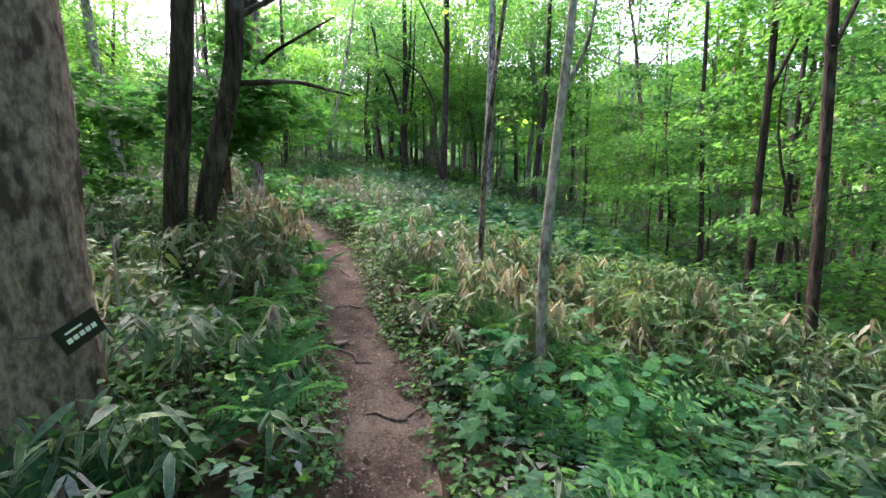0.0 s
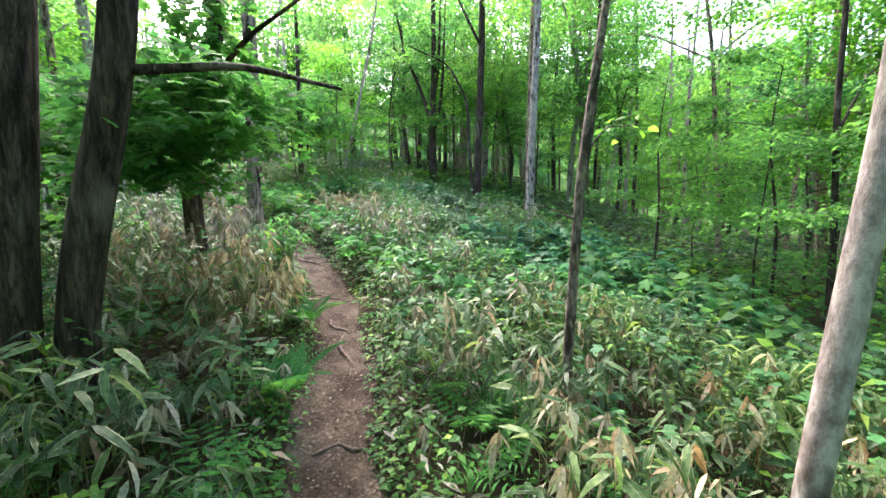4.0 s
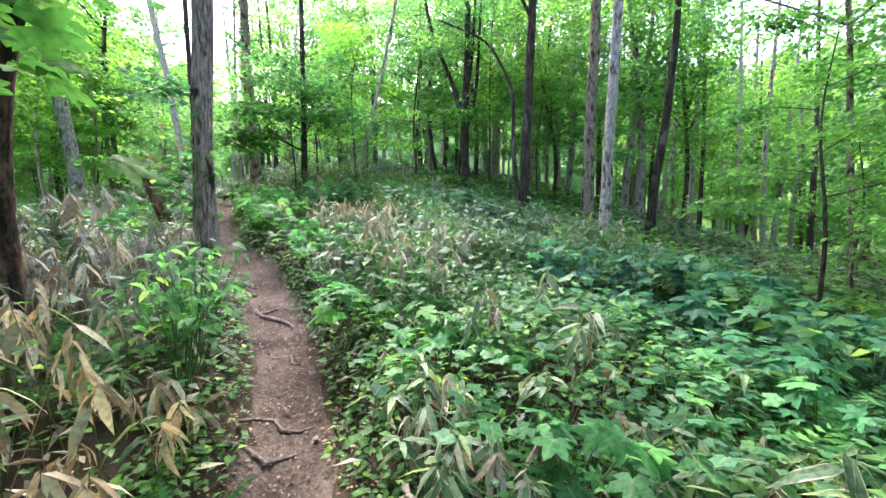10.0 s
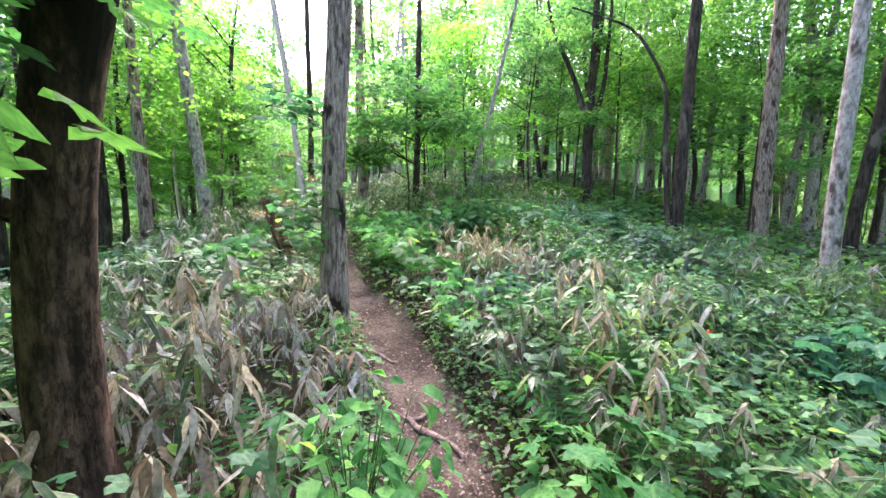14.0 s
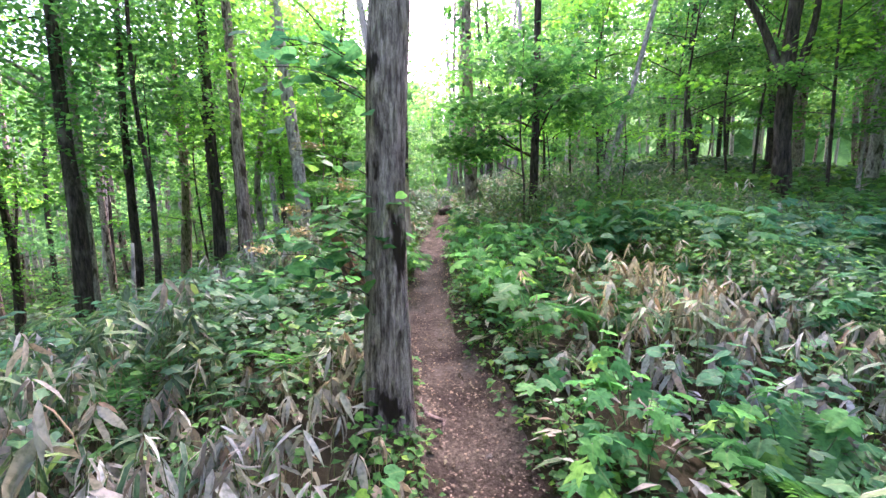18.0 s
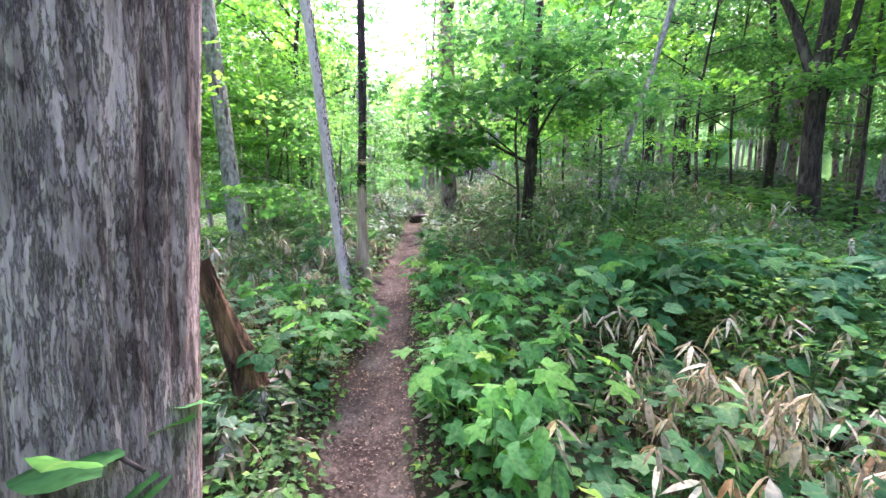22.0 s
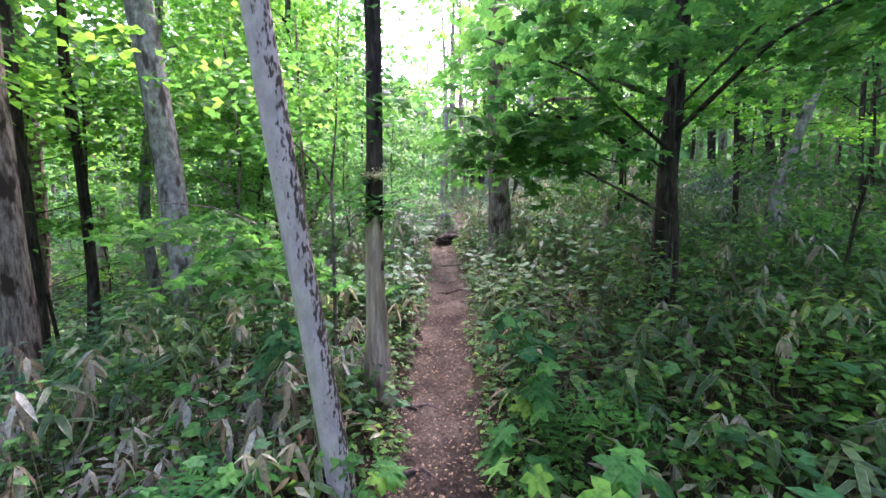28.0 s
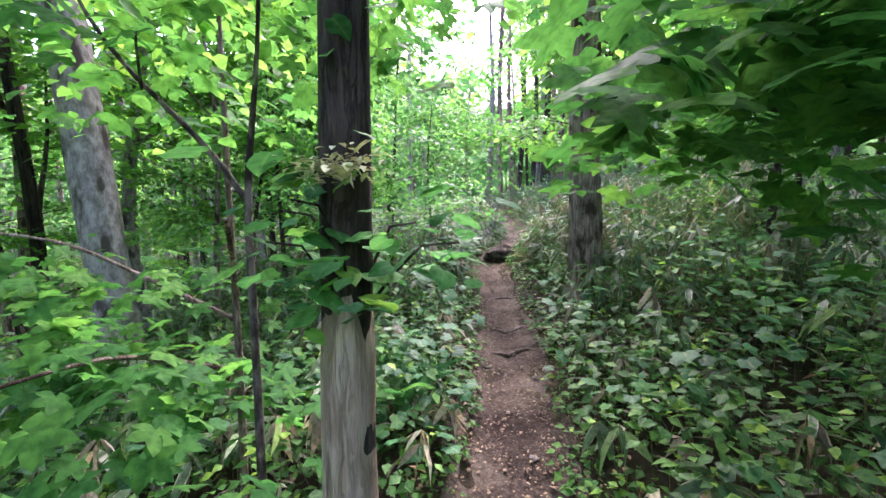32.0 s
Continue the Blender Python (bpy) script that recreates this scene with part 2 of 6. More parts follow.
FERN = leaf_material("fern_leaf", [(0.0, (0.04, 0.16, 0.045)), (0.6, (0.065, 0.22, 0.06)), (1.0, (0.10, 0.28, 0.06))], 0.42, 1.6, 0.55)
CANOPY = leaf_material("tree_leaf", [(0.0, (0.05, 0.15, 0.026)), (0.5, (0.09, 0.23, 0.036)), (1.0, (0.15, 0.31, 0.042))], 0.6, 2.3, 0.5)
CANOPY_DARK = leaf_material("dark_tree_leaf", [(0.0, (0.04, 0.13, 0.034)), (0.6, (0.07, 0.20, 0.048)), (1.0, (0.115, 0.265, 0.05))], 0.56, 2.1, 0.5)
FAR_LEAF = leaf_material("far_tree_leaf", [(0.0, (0.06, 0.15, 0.05)), (0.5, (0.10, 0.22, 0.07)), (1.0, (0.16, 0.30, 0.095))], 0.6, 2.3, 0.6)
MAPLE = leaf_material("maple_leaf", [(0.0, (0.045, 0.16, 0.026)), (0.6, (0.085, 0.245, 0.033)), (1.0, (0.145, 0.33, 0.038))], 0.6, 2.3, 0.5)
MAPLE_DARK = leaf_material("dark_maple_leaf", [(0.0, (0.028, 0.115, 0.03)), (0.6, (0.052, 0.17, 0.04)), (1.0, (0.085, 0.225, 0.044))], 0.5, 1.8, 0.65, 0.0, None, 0.1)
BARK_DARK = bark_material("dark_bark", (0.018, 0.012, 0.010), (0.095, 0.068, 0.056), (0.14, 0.118, 0.10), 0.43, 0.16, 24)
BARK_BROWN = bark_material("brown_bark", (0.03, 0.018, 0.013), (0.17, 0.10, 0.072), (0.016, 0.011, 0.009), 0.53, 0.34, 22, 0.0, 0.6, 3.0)
BARK_FIBRE = bark_material("fibrous_flaking_bark", (0.115, 0.075, 0.067), (0.60, 0.455, 0.41), (0.04, 0.024, 0.018), 0.468, 0.17, 38, 0.0, 0.9, 6.5, None, 0.025)
BARK_MOTTLED = bark_material("mottled_bark", (0.07, 0.05, 0.043), (0.30, 0.235, 0.21), (0.04, 0.03, 0.025), 0.5, 0.4, 40, 0.4, 0.2, 16.0)
BARK_GREY = bark_material("grey_bark", (0.13, 0.082, 0.066), (0.50, 0.37, 0.315), (0.06, 0.036, 0.026), 0.475, 0.17, 44, 0.0, 0.7, 10.0)
BARK_PALE = bark_material("pale_bark", (0.16, 0.13, 0.12), (0.42, 0.36, 0.34), (0.07, 0.055, 0.045), 0.46, 0.5, 22, 0.3, 0.0, 9.0)
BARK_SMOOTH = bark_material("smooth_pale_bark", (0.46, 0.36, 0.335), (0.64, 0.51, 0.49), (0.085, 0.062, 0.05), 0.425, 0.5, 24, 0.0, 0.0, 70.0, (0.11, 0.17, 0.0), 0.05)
ROTTEN = bark_material("rotten_wood", (0.035, 0.02, 0.012), (0.26, 0.135, 0.07), (0.10, 0.05, 0.03), 0.5, 0.12, 18, 0.25)
STALK = leaf_material("stalk", [(0.0, (0.06, 0.10, 0.03)), (0.6, (0.16, 0.15, 0.07)), (1.0, (0.30, 0.24, 0.13))], 0.1, 1.0, 0.6)
LICHENED = bark_material("lichened_bark", (0.14, 0.088, 0.072), (0.36, 0.265, 0.225), (0.075, 0.048, 0.04), 0.47, 0.45, 34, 0.0, 0.15, 13.0)
BARKLESS = bark_material("barkless_wood", (0.30, 0.195, 0.13), (0.62, 0.46, 0.34), (0.10, 0.065, 0.045), 0.43, 0.1, 30, 0.0, 0.3)
PETAL = leaf_material("cream_petal", [(0.0, (0.52, 0.50, 0.36)), (1.0, (0.66, 0.64, 0.50))], 0.15, 0.9, 0.6)
PETAL_TAN = leaf_material("faded_petal", [(0.0, (0.34, 0.24, 0.09)), (1.0, (0.46, 0.37, 0.19))], 0.15, 0.9, 0.6)
STONE = soil_material("trail_stone", [(0.3, (0.14, 0.11, 0.095)), (0.5, (0.24, 0.20, 0.17)), (0.7, (0.36, 0.31, 0.27))], 14)
PLATE = plain_material("black_plate", (0.012, 0.013, 0.014), 0.45)
INK = plain_material("white_lettering", (0.75, 0.75, 0.72), 0.6)
WIRE = plain_material("wire", (0.10, 0.095, 0.09), 0.5, 0.6)
ORANGE = leaf_material("orange_petal", [(0, (0.75, 0.13, 0.03)), (1, (0.8, 0.2, 0.05))], 0.3, 1.0)


# ---- ground ----
def land(x, y):
    """Height of the hillside: a broad spur that climbs ahead and falls off to both sides."""
    x, y = np.asarray(x, float), np.asarray(y, float)
    a, b = -4 + 15 * np.tanh((x + 4) / 15), 9 + 16 * np.tanh((y - 9) / 16)
    spur = -0.1030 + -0.1546 * a + 0.1322 * b + -0.01564 * a * a + -0.00390 * a * b + -0.00055 * b * b
    # the flank below the upper footpath drops away, and the hillside ahead keeps climbing
    out = np.clip(-0.83 * x - 0.55 * y - 0.0, 0, 40) * (1 / (1 + np.exp((y - 13) / 1.2)) + 0.45 / (1 + np.exp((13 - y) / 1.2)))
    far = np.clip(y - 15.5 + 0.25 * (x + 4), 0, 40)
    return spur - 0.9 * (1 - np.exp(-(out / 2.6) ** 1.6)) - 0.03 * out + 0.075 * far * np.exp(-(np.clip(x - 2, 0, 60) / 9) ** 2)


TRAIL_LINE = np.array([(0.1, -14), (-0.05, -6), (-0.2, -2), (-0.22, 0), (-0.25, 1.2), (-0.28, 2.0), (-0.51, 2.7), (-0.98, 3.84), (-1.15, 4.4), (-1.3, 5.02), (-1.5, 5.55), (-1.65, 5.96),
                       (-1.78, 6.25), (-2.1, 6.8), (-2.72, 7.66), (-2.95, 7.97), (-3.52, 8.67), (-3.85, 8.95), (-4.38, 9.43), (-4.8, 9.82), (-5.4, 10.68), (-6.05, 11.48), (-6.54, 12.2), (-6.86, 12.7),
                       (-7.57, 13.86), (-8.28, 14.84), (-8.84, 15.6), (-9.6, 16.6), (-10.3, 18.8), (-12.4, 21.4), (-19, 27), (-30, 37)])


def fine_line(points, step=0.05):
    """The bent line through the points, in even steps, with its rounded corners."""
    d = np.r_[0, np.cumsum(np.hypot(*np.diff(points, axis=0).T))]
    s = np.arange(0, d[-1], step)
    line = np.stack([np.interp(s, d, points[:, k]) for k in (0, 1)], 1)
    k = np.hanning(17)[1:-1]
    for _ in range(2):
        pad = np.pad(line, ((7, 7), (0, 0)), "edge")
        line = np.stack([np.convolve(pad[:, j], k / k.sum(), "valid") for j in (0, 1)], 1)
    return line


LINE = fine_line(TRAIL_LINE)
LINE_COARSE = LINE[::3]


def trail_gap(x, y):
    """Distance from the middle of the footpath."""
    x, y = np.atleast_1d(np.asarray(x, float)), np.atleast_1d(np.asarray(y, float))
    out = np.empty(len(x))
    for i in range(0, len(x), 4000):
        q = np.stack([x[i:i + 4000], y[i:i + 4000]], 1)
        out[i:i + 4000] = np.sqrt(((q[:, None] - LINE_COARSE[None]) ** 2).sum(2).min(1))
    return out


def wave(x, y, f, seed=0.0):
    return (np.sin(x * f + seed) * np.cos(y * f * 1.13 + seed * 2.1) + 0.5 * np.sin(x * f * 2.3 + y * f * 1.7 + seed)) / 1.5


def ground(x, y):
    """The forest floor, with the footpath worn into it."""
    x, y = np.atleast_1d(np.asarray(x, float)), np.atleast_1d(np.asarray(y, float))
    gap = trail_gap(x, y)
    bank = 0.10 * np.exp(-((gap - 0.65) / 0.3) ** 2) - 0.14 * np.exp(-(gap / 0.36) ** 4)
    return land(x, y) + bank + 0.05 * wave(x, y, 1.9) * np.clip(gap - 0.3, 0, 1)


def mesh_of(name, verts, faces, mats, uv=None, index=None, smoothed=True):
    """One mesh from arrays; faces all of one size."""
    me = bpy.data.meshes.new(name)
    verts, faces = np.asarray(verts, np.float32), np.asarray(faces, np.int32)
    k = faces.shape[1]
    me.vertices.add(len(verts))
    me.vertices.foreach_set("co", verts.ravel())
    me.loops.add(faces.size)
    me.loops.foreach_set("vertex_index", faces.ravel())
    me.polygons.add(len(faces))
    me.polygons.foreach_set("loop_start", np.arange(0, faces.size, k, dtype=np.int32))
    me.polygons.foreach_set("use_smooth", np.full(len(faces), smoothed))
    for m in mats:
        me.materials.append(m)
    if index is not None:
        me.polygons.foreach_set("material_index", np.asarray(index, np.int32))
    me.update(calc_edges=True)
    if uv is not None:
        layer = me.uv_layers.new(name="UVMap")
        layer.data.foreach_set("uv", np.asarray(uv, np.float32)[faces.ravel()].ravel())
    me.validate()
    return me


def grid_faces(nu, nv, wrap=False):
    i, j = np.meshgrid(np.arange(nu - 1), np.arange(nv if wrap else nv - 1), indexing="ij")
    a, b = i * nv + j, i * nv + (j + 1) % nv
    return np.stack([a, b, b + nv, a + nv], -1).reshape(-1, 4)


def part(name, mesh, parent=None, label="", material=None):
    """One mesh object under a thing or under a part."""
    ob = new(name, mesh)
    ob.parent = parent
    if label:
        ob["label"] = label
    return ob


N = 230
u = np.linspace(-1, 1, N)
axis_steps = 13 * u + 190 * np.sign(u) * np.abs(u) ** 5
gx, gy = np.meshgrid(-3.5 + axis_steps, 8 + axis_steps, indexing="ij")
gz = ground(gx.ravel(), gy.ravel())
tagged(new("ground", mesh_of("ground", np.stack([gx.ravel(), gy.ravel(), gz], 1), grid_faces(N, N)[:, ::-1], [SOIL])),
       "dark leaf-littered forest soil under the undergrowth", "ground", kind="structure")

# the trodden strip of the footpath
seg = LINE[100:900]
tan = np.gradient(seg, axis=0)
tan /= np.linalg.norm(tan, axis=1)[:, None]
nor = np.stack([tan[:, 1], -tan[:, 0]], 1)
W = 17
s_line = np.arange(len(seg)) * 0.05
half = 0.27 + 0.10 * np.exp(-((s_line - 11.1) / 0.8) ** 2) + 0.05 * np.sin(s_line * 1.1) + 0.035 * np.sin(s_line * 3.7 + 1) + 0.02 * np.sin(s_line * 9.1)
cross = np.linspace(-1, 1, W)
tx = seg[:, None, 0] + nor[:, None, 0] * half[:, None] * cross
ty = seg[:, None, 1] + nor[:, None, 1] * half[:, None] * cross
tz = ground(tx.ravel(), ty.ravel()) + 0.012 + 0.012 * wave(tx.ravel(), ty.ravel(), 14, 1) + 0.008 * wave(tx.ravel(), ty.ravel(), 37, 2)
tz = tz - 0.05 * (np.abs(np.tile(cross, len(seg))) > 0.97)
tagged(new("footpath", mesh_of("footpath", np.stack([tx.ravel(), ty.ravel(), tz], 1), grid_faces(len(seg), W)[:, ::-1], [TRAIL])),
       "narrow trodden footpath of reddish brown soil and leaf flecks", "path", kind="structure")


# ---- plant building ----
def unit(v):
    return v / np.maximum(np.linalg.norm(v, axis=-1, keepdims=True), 1e-9)


def lance(droop=0.25, fold=0.12, wide=0.22):
    """A folded, drooping lance-shaped leaf of length 1 along y."""
    v, uv = [(0, 0, 0)], [(0.5, 0)]
    for t, w in ((0.22, 0.92), (0.62, 0.86)):
        for sx in (-1, 0, 1):
            v.append((sx * w * wide, t, -droop * t * t + (fold * wide if sx else 0)))
            uv.append((0.5 + 0.5 * sx, t))
    v.append((0, 1, -droop))
    uv.append((0.5, 1))
    f = [(0, 2, 1), (0, 3, 2), (1, 2, 5), (1, 5, 4), (2, 3, 6), (2, 6, 5), (4, 5, 7), (5, 6, 7)]
    return np.array(v, float), np.array(f), np.array(uv, float)


def small_leaf(wide=0.34, droop=0.2):
    """A small pointed leaf folded along its rib."""
    v = np.array([(0, 0, 0), (-wide, 0.42, 0.05), (0, 0.45, -0.04), (wide, 0.42, 0.05), (0, 1, -droop)])
    return v, np.array([(0, 2, 1), (0, 3, 2), (1, 2, 4), (2, 3, 4)]), np.array([(0.5, 0), (0, 0.4), (0.5, 0.4), (1, 0.4), (0.5, 1)])


def oval(wide=0.36, droop=0.15):
    """A pointed oval leaf of eight triangles."""
    ts, ws = [0.0, 0.28, 0.66, 1.0], [0.0, 0.9, 0.72, 0.0]
    v = [(0, 0, 0)]
    uv = [(0.5, 0)]
    for t, w in zip(ts[1:3], ws[1:3]):
        for sx in (-1, 0, 1):
            v.append((sx * w * wide, t, -droop * t * t + (0.06 if sx else 0)))
            uv.append((0.5 + 0.5 * sx, t))
    v.append((0, 1, -droop * 1.3))
    uv.append((0.5, 1))
    f = [(0, 2, 1), (0, 3, 2), (1, 2, 5), (1, 5, 4), (2, 3, 6), (2, 6, 5), (4, 5, 7), (5, 6, 7)]
    return np.array(v, float), np.array(f), np.array(uv, float)


def lobed(lobes=5, deep=0.42, droop=0.2):
    """A palmate leaf with pointed lobes round its stalk."""
    v, uv = [(0, 0.32, 0.02)], [(0.5, 0.3)]
    spread = np.radians(np.linspace(-140, 140, lobes * 2 + 1))
    for k, a in enumerate(spread):
        tip = k % 2 == 1
        r = (1.0 - 0.32 * abs(a) / 2.5) * (0.68 if tip else 0.68 * deep * 1.25)
        if k in (0, lobes * 2):
            r = 0.3
        x, y = r * math.sin(a), 0.32 + r * math.cos(a)
        v.append((x, y, -droop * (x * x + (y - 0.3) ** 2)))
        uv.append((0.5 + x * 0.7, y))
    f = [(0, k + 1, k) for k in range(1, lobes * 2 + 1)]
    return np.array(v), np.array(f), np.array(uv)


def round_leaf(sides=14, droop=0.3):
    """A broad heart-shaped leaf with a pointed tip, folded along its rib."""
    v, uv = [(0, 0.42, 0.0), (0, 0.75, -droop * 0.1)], [(0.5, 0.4), (0.5, 0.75)]
    for k in range(sides):
        a = 2 * math.pi * k / sides
        b = min(a, 2 * math.pi - a)
        r = 0.43 * (1 + 0.06 * math.cos(a)) + 0.16 * math.exp(-(b / 0.32) ** 2) - 0.15 * math.exp(-((math.pi - b) / 0.3) ** 2)
        x, y = r * math.sin(a), 0.42 + r * math.cos(a)
        v.append((x, y, 0.14 * abs(x) - droop * (x * x * 1.4 + (y - 0.4) ** 2) + 0.02 * math.sin(a * 5)))
        uv.append((0.5 + x, y))
    f = [(0, 2 + (k + 1) % sides, 2 + k) for k in range(2, sides - 2)]
    for k in (sides - 2, sides - 1, 0, 1):
        f.append((1, 2 + (k + 1) % sides, 2 + k))
    f += [(0, 1, 2 + sides - 2), (0, 2 + 2, 1)]
    return np.array(v), np.array(f), np.array(uv)


def maple_leaf(droop=0.25):
    """A palmate leaf of five broad toothed lobes."""
    v, uv = [(0, 0.3, 0.03)], [(0.5, 0.3)]
    for k, (a, r) in enumerate(((-2.75, 0.30), (-2.3, 0.38), (-1.98, 0.54), (-1.68, 0.42), (-1.48, 0.34), (-1.22, 0.54), (-0.98, 0.72), (-0.74, 0.52), (-0.52, 0.38), (-0.24, 0.60), (0, 0.80))):
        for sx in ((-1, 1) if a else (1,)):
            x, y = -sx * r * math.sin(a) if a else 0.0, 0.3 + r * math.cos(a)
            v.append((x, y, -droop * (x * x + (y - 0.3) ** 2) + 0.05 * math.cos(a * 5)))
            uv.append((0.5 + x * 0.7, y))
    side = [1, 3, 5, 7, 9, 11, 13, 15, 17, 19, 21, 20, 18, 16, 14, 12, 10, 8, 6, 4, 2]
    f = [(0, side[k + 1], side[k]) for k in range(20)]
    return np.array(v), np.array(f), np.array(uv)


def card():
    """A small far leaf: a folded four-cornered blade."""
    return (np.array([(0, 0, 0), (-0.36, 0.45, 0.07), (0.36, 0.5, 0.07), (0, 1, -0.12)]), np.array([(0, 2, 1), (1, 2, 3)]),
            np.array([(0.5, 0), (0, 0.5), (1, 0.5), (0.5, 1)], float))


def frond(pairs=13):
    """A fern frond along y: a rib with pinnae on both sides."""
    v, f, uv = [], [], []
    for k in range(pairs):
        t = 0.10 + 0.88 * k / pairs
        ln = 0.27 * math.sin(math.pi * min(1, (t + 0.12) ** 0.8)) + 0.02
        z = 0.42 * t - 0.62 * t * t
        for sx in (-1, 1):
            a = len(v)
            v += [(0, t - 0.012, z), (sx * ln * 0.55, t + 0.045, z - 0.01), (sx * ln * 0.5, t - 0.012, z - 0.015), (sx * ln, t + 0.06, z - 0.05)]
            uv += [(0.5, t), (0.5, t), (0.5, t), (0.5, t)]
            f += [(a, a + 2, a + 1), (a + 1, a + 2, a + 3)]
    return np.array(v), np.array(f), np.array(uv)


class Soup:
    """Many leaves or stalks gathered into one mesh."""

    def __init__(self):
        self.v, self.f, self.uv, self.n = [], [], [], 0

    def leaves(self, shape, at, along, up, size):
        v, f, uv = shape
        y = unit(np.asarray(along, float))
        x = unit(np.cross(y, up))
        z = np.cross(x, y)
        rot = np.stack([x, y, z], -1) * np.asarray(size, float)[:, None, None]
        w = np.einsum("kij,nj->kni", rot, v) + np.asarray(at)[:, None, :]
        k = len(w)
        self.v.append(w.reshape(-1, 3))
        self.f.append((f[None] + (np.arange(k) * len(v))[:, None, None] + self.n).reshape(-1, 3))
        self.uv.append(np.tile(uv, (k, 1)))
        self.n += k * len(v)

    def stalks(self, a, b, r=0.003, bow=0.0):
        """Thin three-sided stalks from the points a to the points b."""
        a, b = np.asarray(a, float), np.asarray(b, float)
        d = unit(b - a)
        x = unit(np.cross(d, (0.31, 0.2, 0.93)))
        y = np.cross(d, x)
        rings = []
        for p, rr in ((a, 1.0), (b, 0.55)):
            for k in range(3):
                g = 2 * math.pi * k / 3
                rings.append(p + (x * math.cos(g) + y * math.sin(g)) * np.reshape(r * rr, (-1, 1)))
        w = np.stack(rings, 1)
        f = np.array([(0, 1, 4), (0, 4, 3), (1, 2, 5), (1, 5, 4), (2, 0, 3), (2, 3, 5)])
        k = len(w)
        self.v.append(w.reshape(-1, 3))
        self.f.append((f[None] + (np.arange(k) * 6)[:, None, None] + self.n).reshape(-1, 3))
        self.uv.append(np.tile(np.array([[0.5, 0.5]]), (k * 6, 1)))
        self.n += k * 6

    def mesh(self, name, material):
        return mesh_of(name, np.concatenate(self.v), np.concatenate(self.f), [material], np.concatenate(self.uv))


def tube(points, radii, sides=12, rough=0.05, seed=0, flare=0.0, most=48, ridge=0.0):
    """A closed, knotty, tapering tube along the points."""
    p, r = np.asarray(points, float), np.asarray(radii, float)
    d = np.r_[0, np.cumsum(np.linalg.norm(np.diff(p, axis=0), axis=1))]
    n = max(4, min(most, int(d[-1] / max(r.max() * 1.6, 0.08))))
    s = np.linspace(0, d[-1], n)
    q = np.stack([np.interp(s, d, p[:, k]) for k in range(3)], 1)
    if n > 8:
        for _ in range(2):
            q[1:-1] = (q[:-2] + 2 * q[1:-1] + q[2:]) / 4
    rr = np.interp(s, d, r)
    t = unit(np.gradient(q, axis=0))
    x = unit(np.cross(t, np.array([0.1, 1.0, 0.05]) if abs(t[0, 1]) < 0.9 else np.array([1.0, 0.1, 0.05])))
    y = np.cross(t, x)
    a = np.linspace(0, 2 * np.pi, sides, endpoint=False)
    bump = 1 + rough * (np.sin(3 * a[None] + s[:, None] * 2.1 + seed) + 0.7 * np.sin(5 * a[None] - s[:, None] * 3.3 + seed * 2) + 0.8 * np.sin(s[:, None] * 5 + 2 * a[None] + seed))
    if ridge:
        # long fibrous ridges that break and shift along the trunk
        bump = bump + ridge * (np.abs(np.sin(9 * a[None] + 1.3 * np.sin(s[:, None] * 2.3 + seed))) + 0.7 * np.sin(23 * a[None] + 2.0 * np.sin(s[:, None] * 5.1 + 2 * a[None])) - 0.6)
    if flare:
        bump = bump + flare * np.exp(-s[:, None] / 0.16) * (1 + 0.5 * np.sin(5 * a[None] + seed))
    ring = q[:, None] + (x[:, None] * np.cos(a)[None, :, None] + y[:, None] * np.sin(a)[None, :, None]) * (rr[:, None] * bump)[..., None]
    v = np.concatenate([ring.reshape(-1, 3), q[[-1]] + t[[-1]] * rr[-1] * 0.3])
    f4 = grid_faces(n, sides, True)
    f = np.concatenate([f4[:, [0, 1, 2]], f4[:, [0, 2, 3]]])
    last = (n - 1) * sides
    cap = np.array([(last + k, last + (k + 1) % sides, n * sides) for k in range(sides)])
    return v, np.concatenate([f, cap])


def tube_mesh(name, points, radii, material, **kw):
    v, f = tube(points, radii, **kw)
    return mesh_of(name, v, f, [material])


def clumps(rng, centres, per, spread, size, shape, droop=0.25):
    """Leaf sprays: round each centre a flat, slightly tilted fan of leaves that face up and point outwards."""
    k = len(centres)
    n = k * per
    a = rng.uniform(0, 2 * np.pi, n)
    wide = np.repeat(rng.uniform(0.6, 1.35, k), per) * spread * 1.5
    lobes = 1 + 0.35 * np.sin(3 * a + np.repeat(rng.uniform(0, 6.3, k), per))
    r = wide * lobes * np.sqrt(rng.random(n))
    off = np.stack([r * np.cos(a), r * np.sin(a), np.zeros(n)], 1)
    tilt = np.repeat(rng.normal(0, 0.2, (k, 2)), per, 0)
    off[:, 2] = (off[:, :2] * tilt).sum(1) - 0.22 * r * r / np.maximum(wide, 0.01) + rng.normal(0, 0.2 * spread, n)
    out = off + rng.normal(0, 0.35 * spread, off.shape)
    out[:, 2] = -np.abs(rng.normal(0, droop, n)) * np.hypot(out[:, 0], out[:, 1]) * 1.4
    up = np.stack([rng.normal(0, 0.55, n), rng.normal(0, 0.55, n), np.ones(n)], 1)
    soup = Soup()
    soup.leaves(shape, np.repeat(centres, per, 0) + off, out, up, size * rng.uniform(0.65, 1.3, n))
    return soup


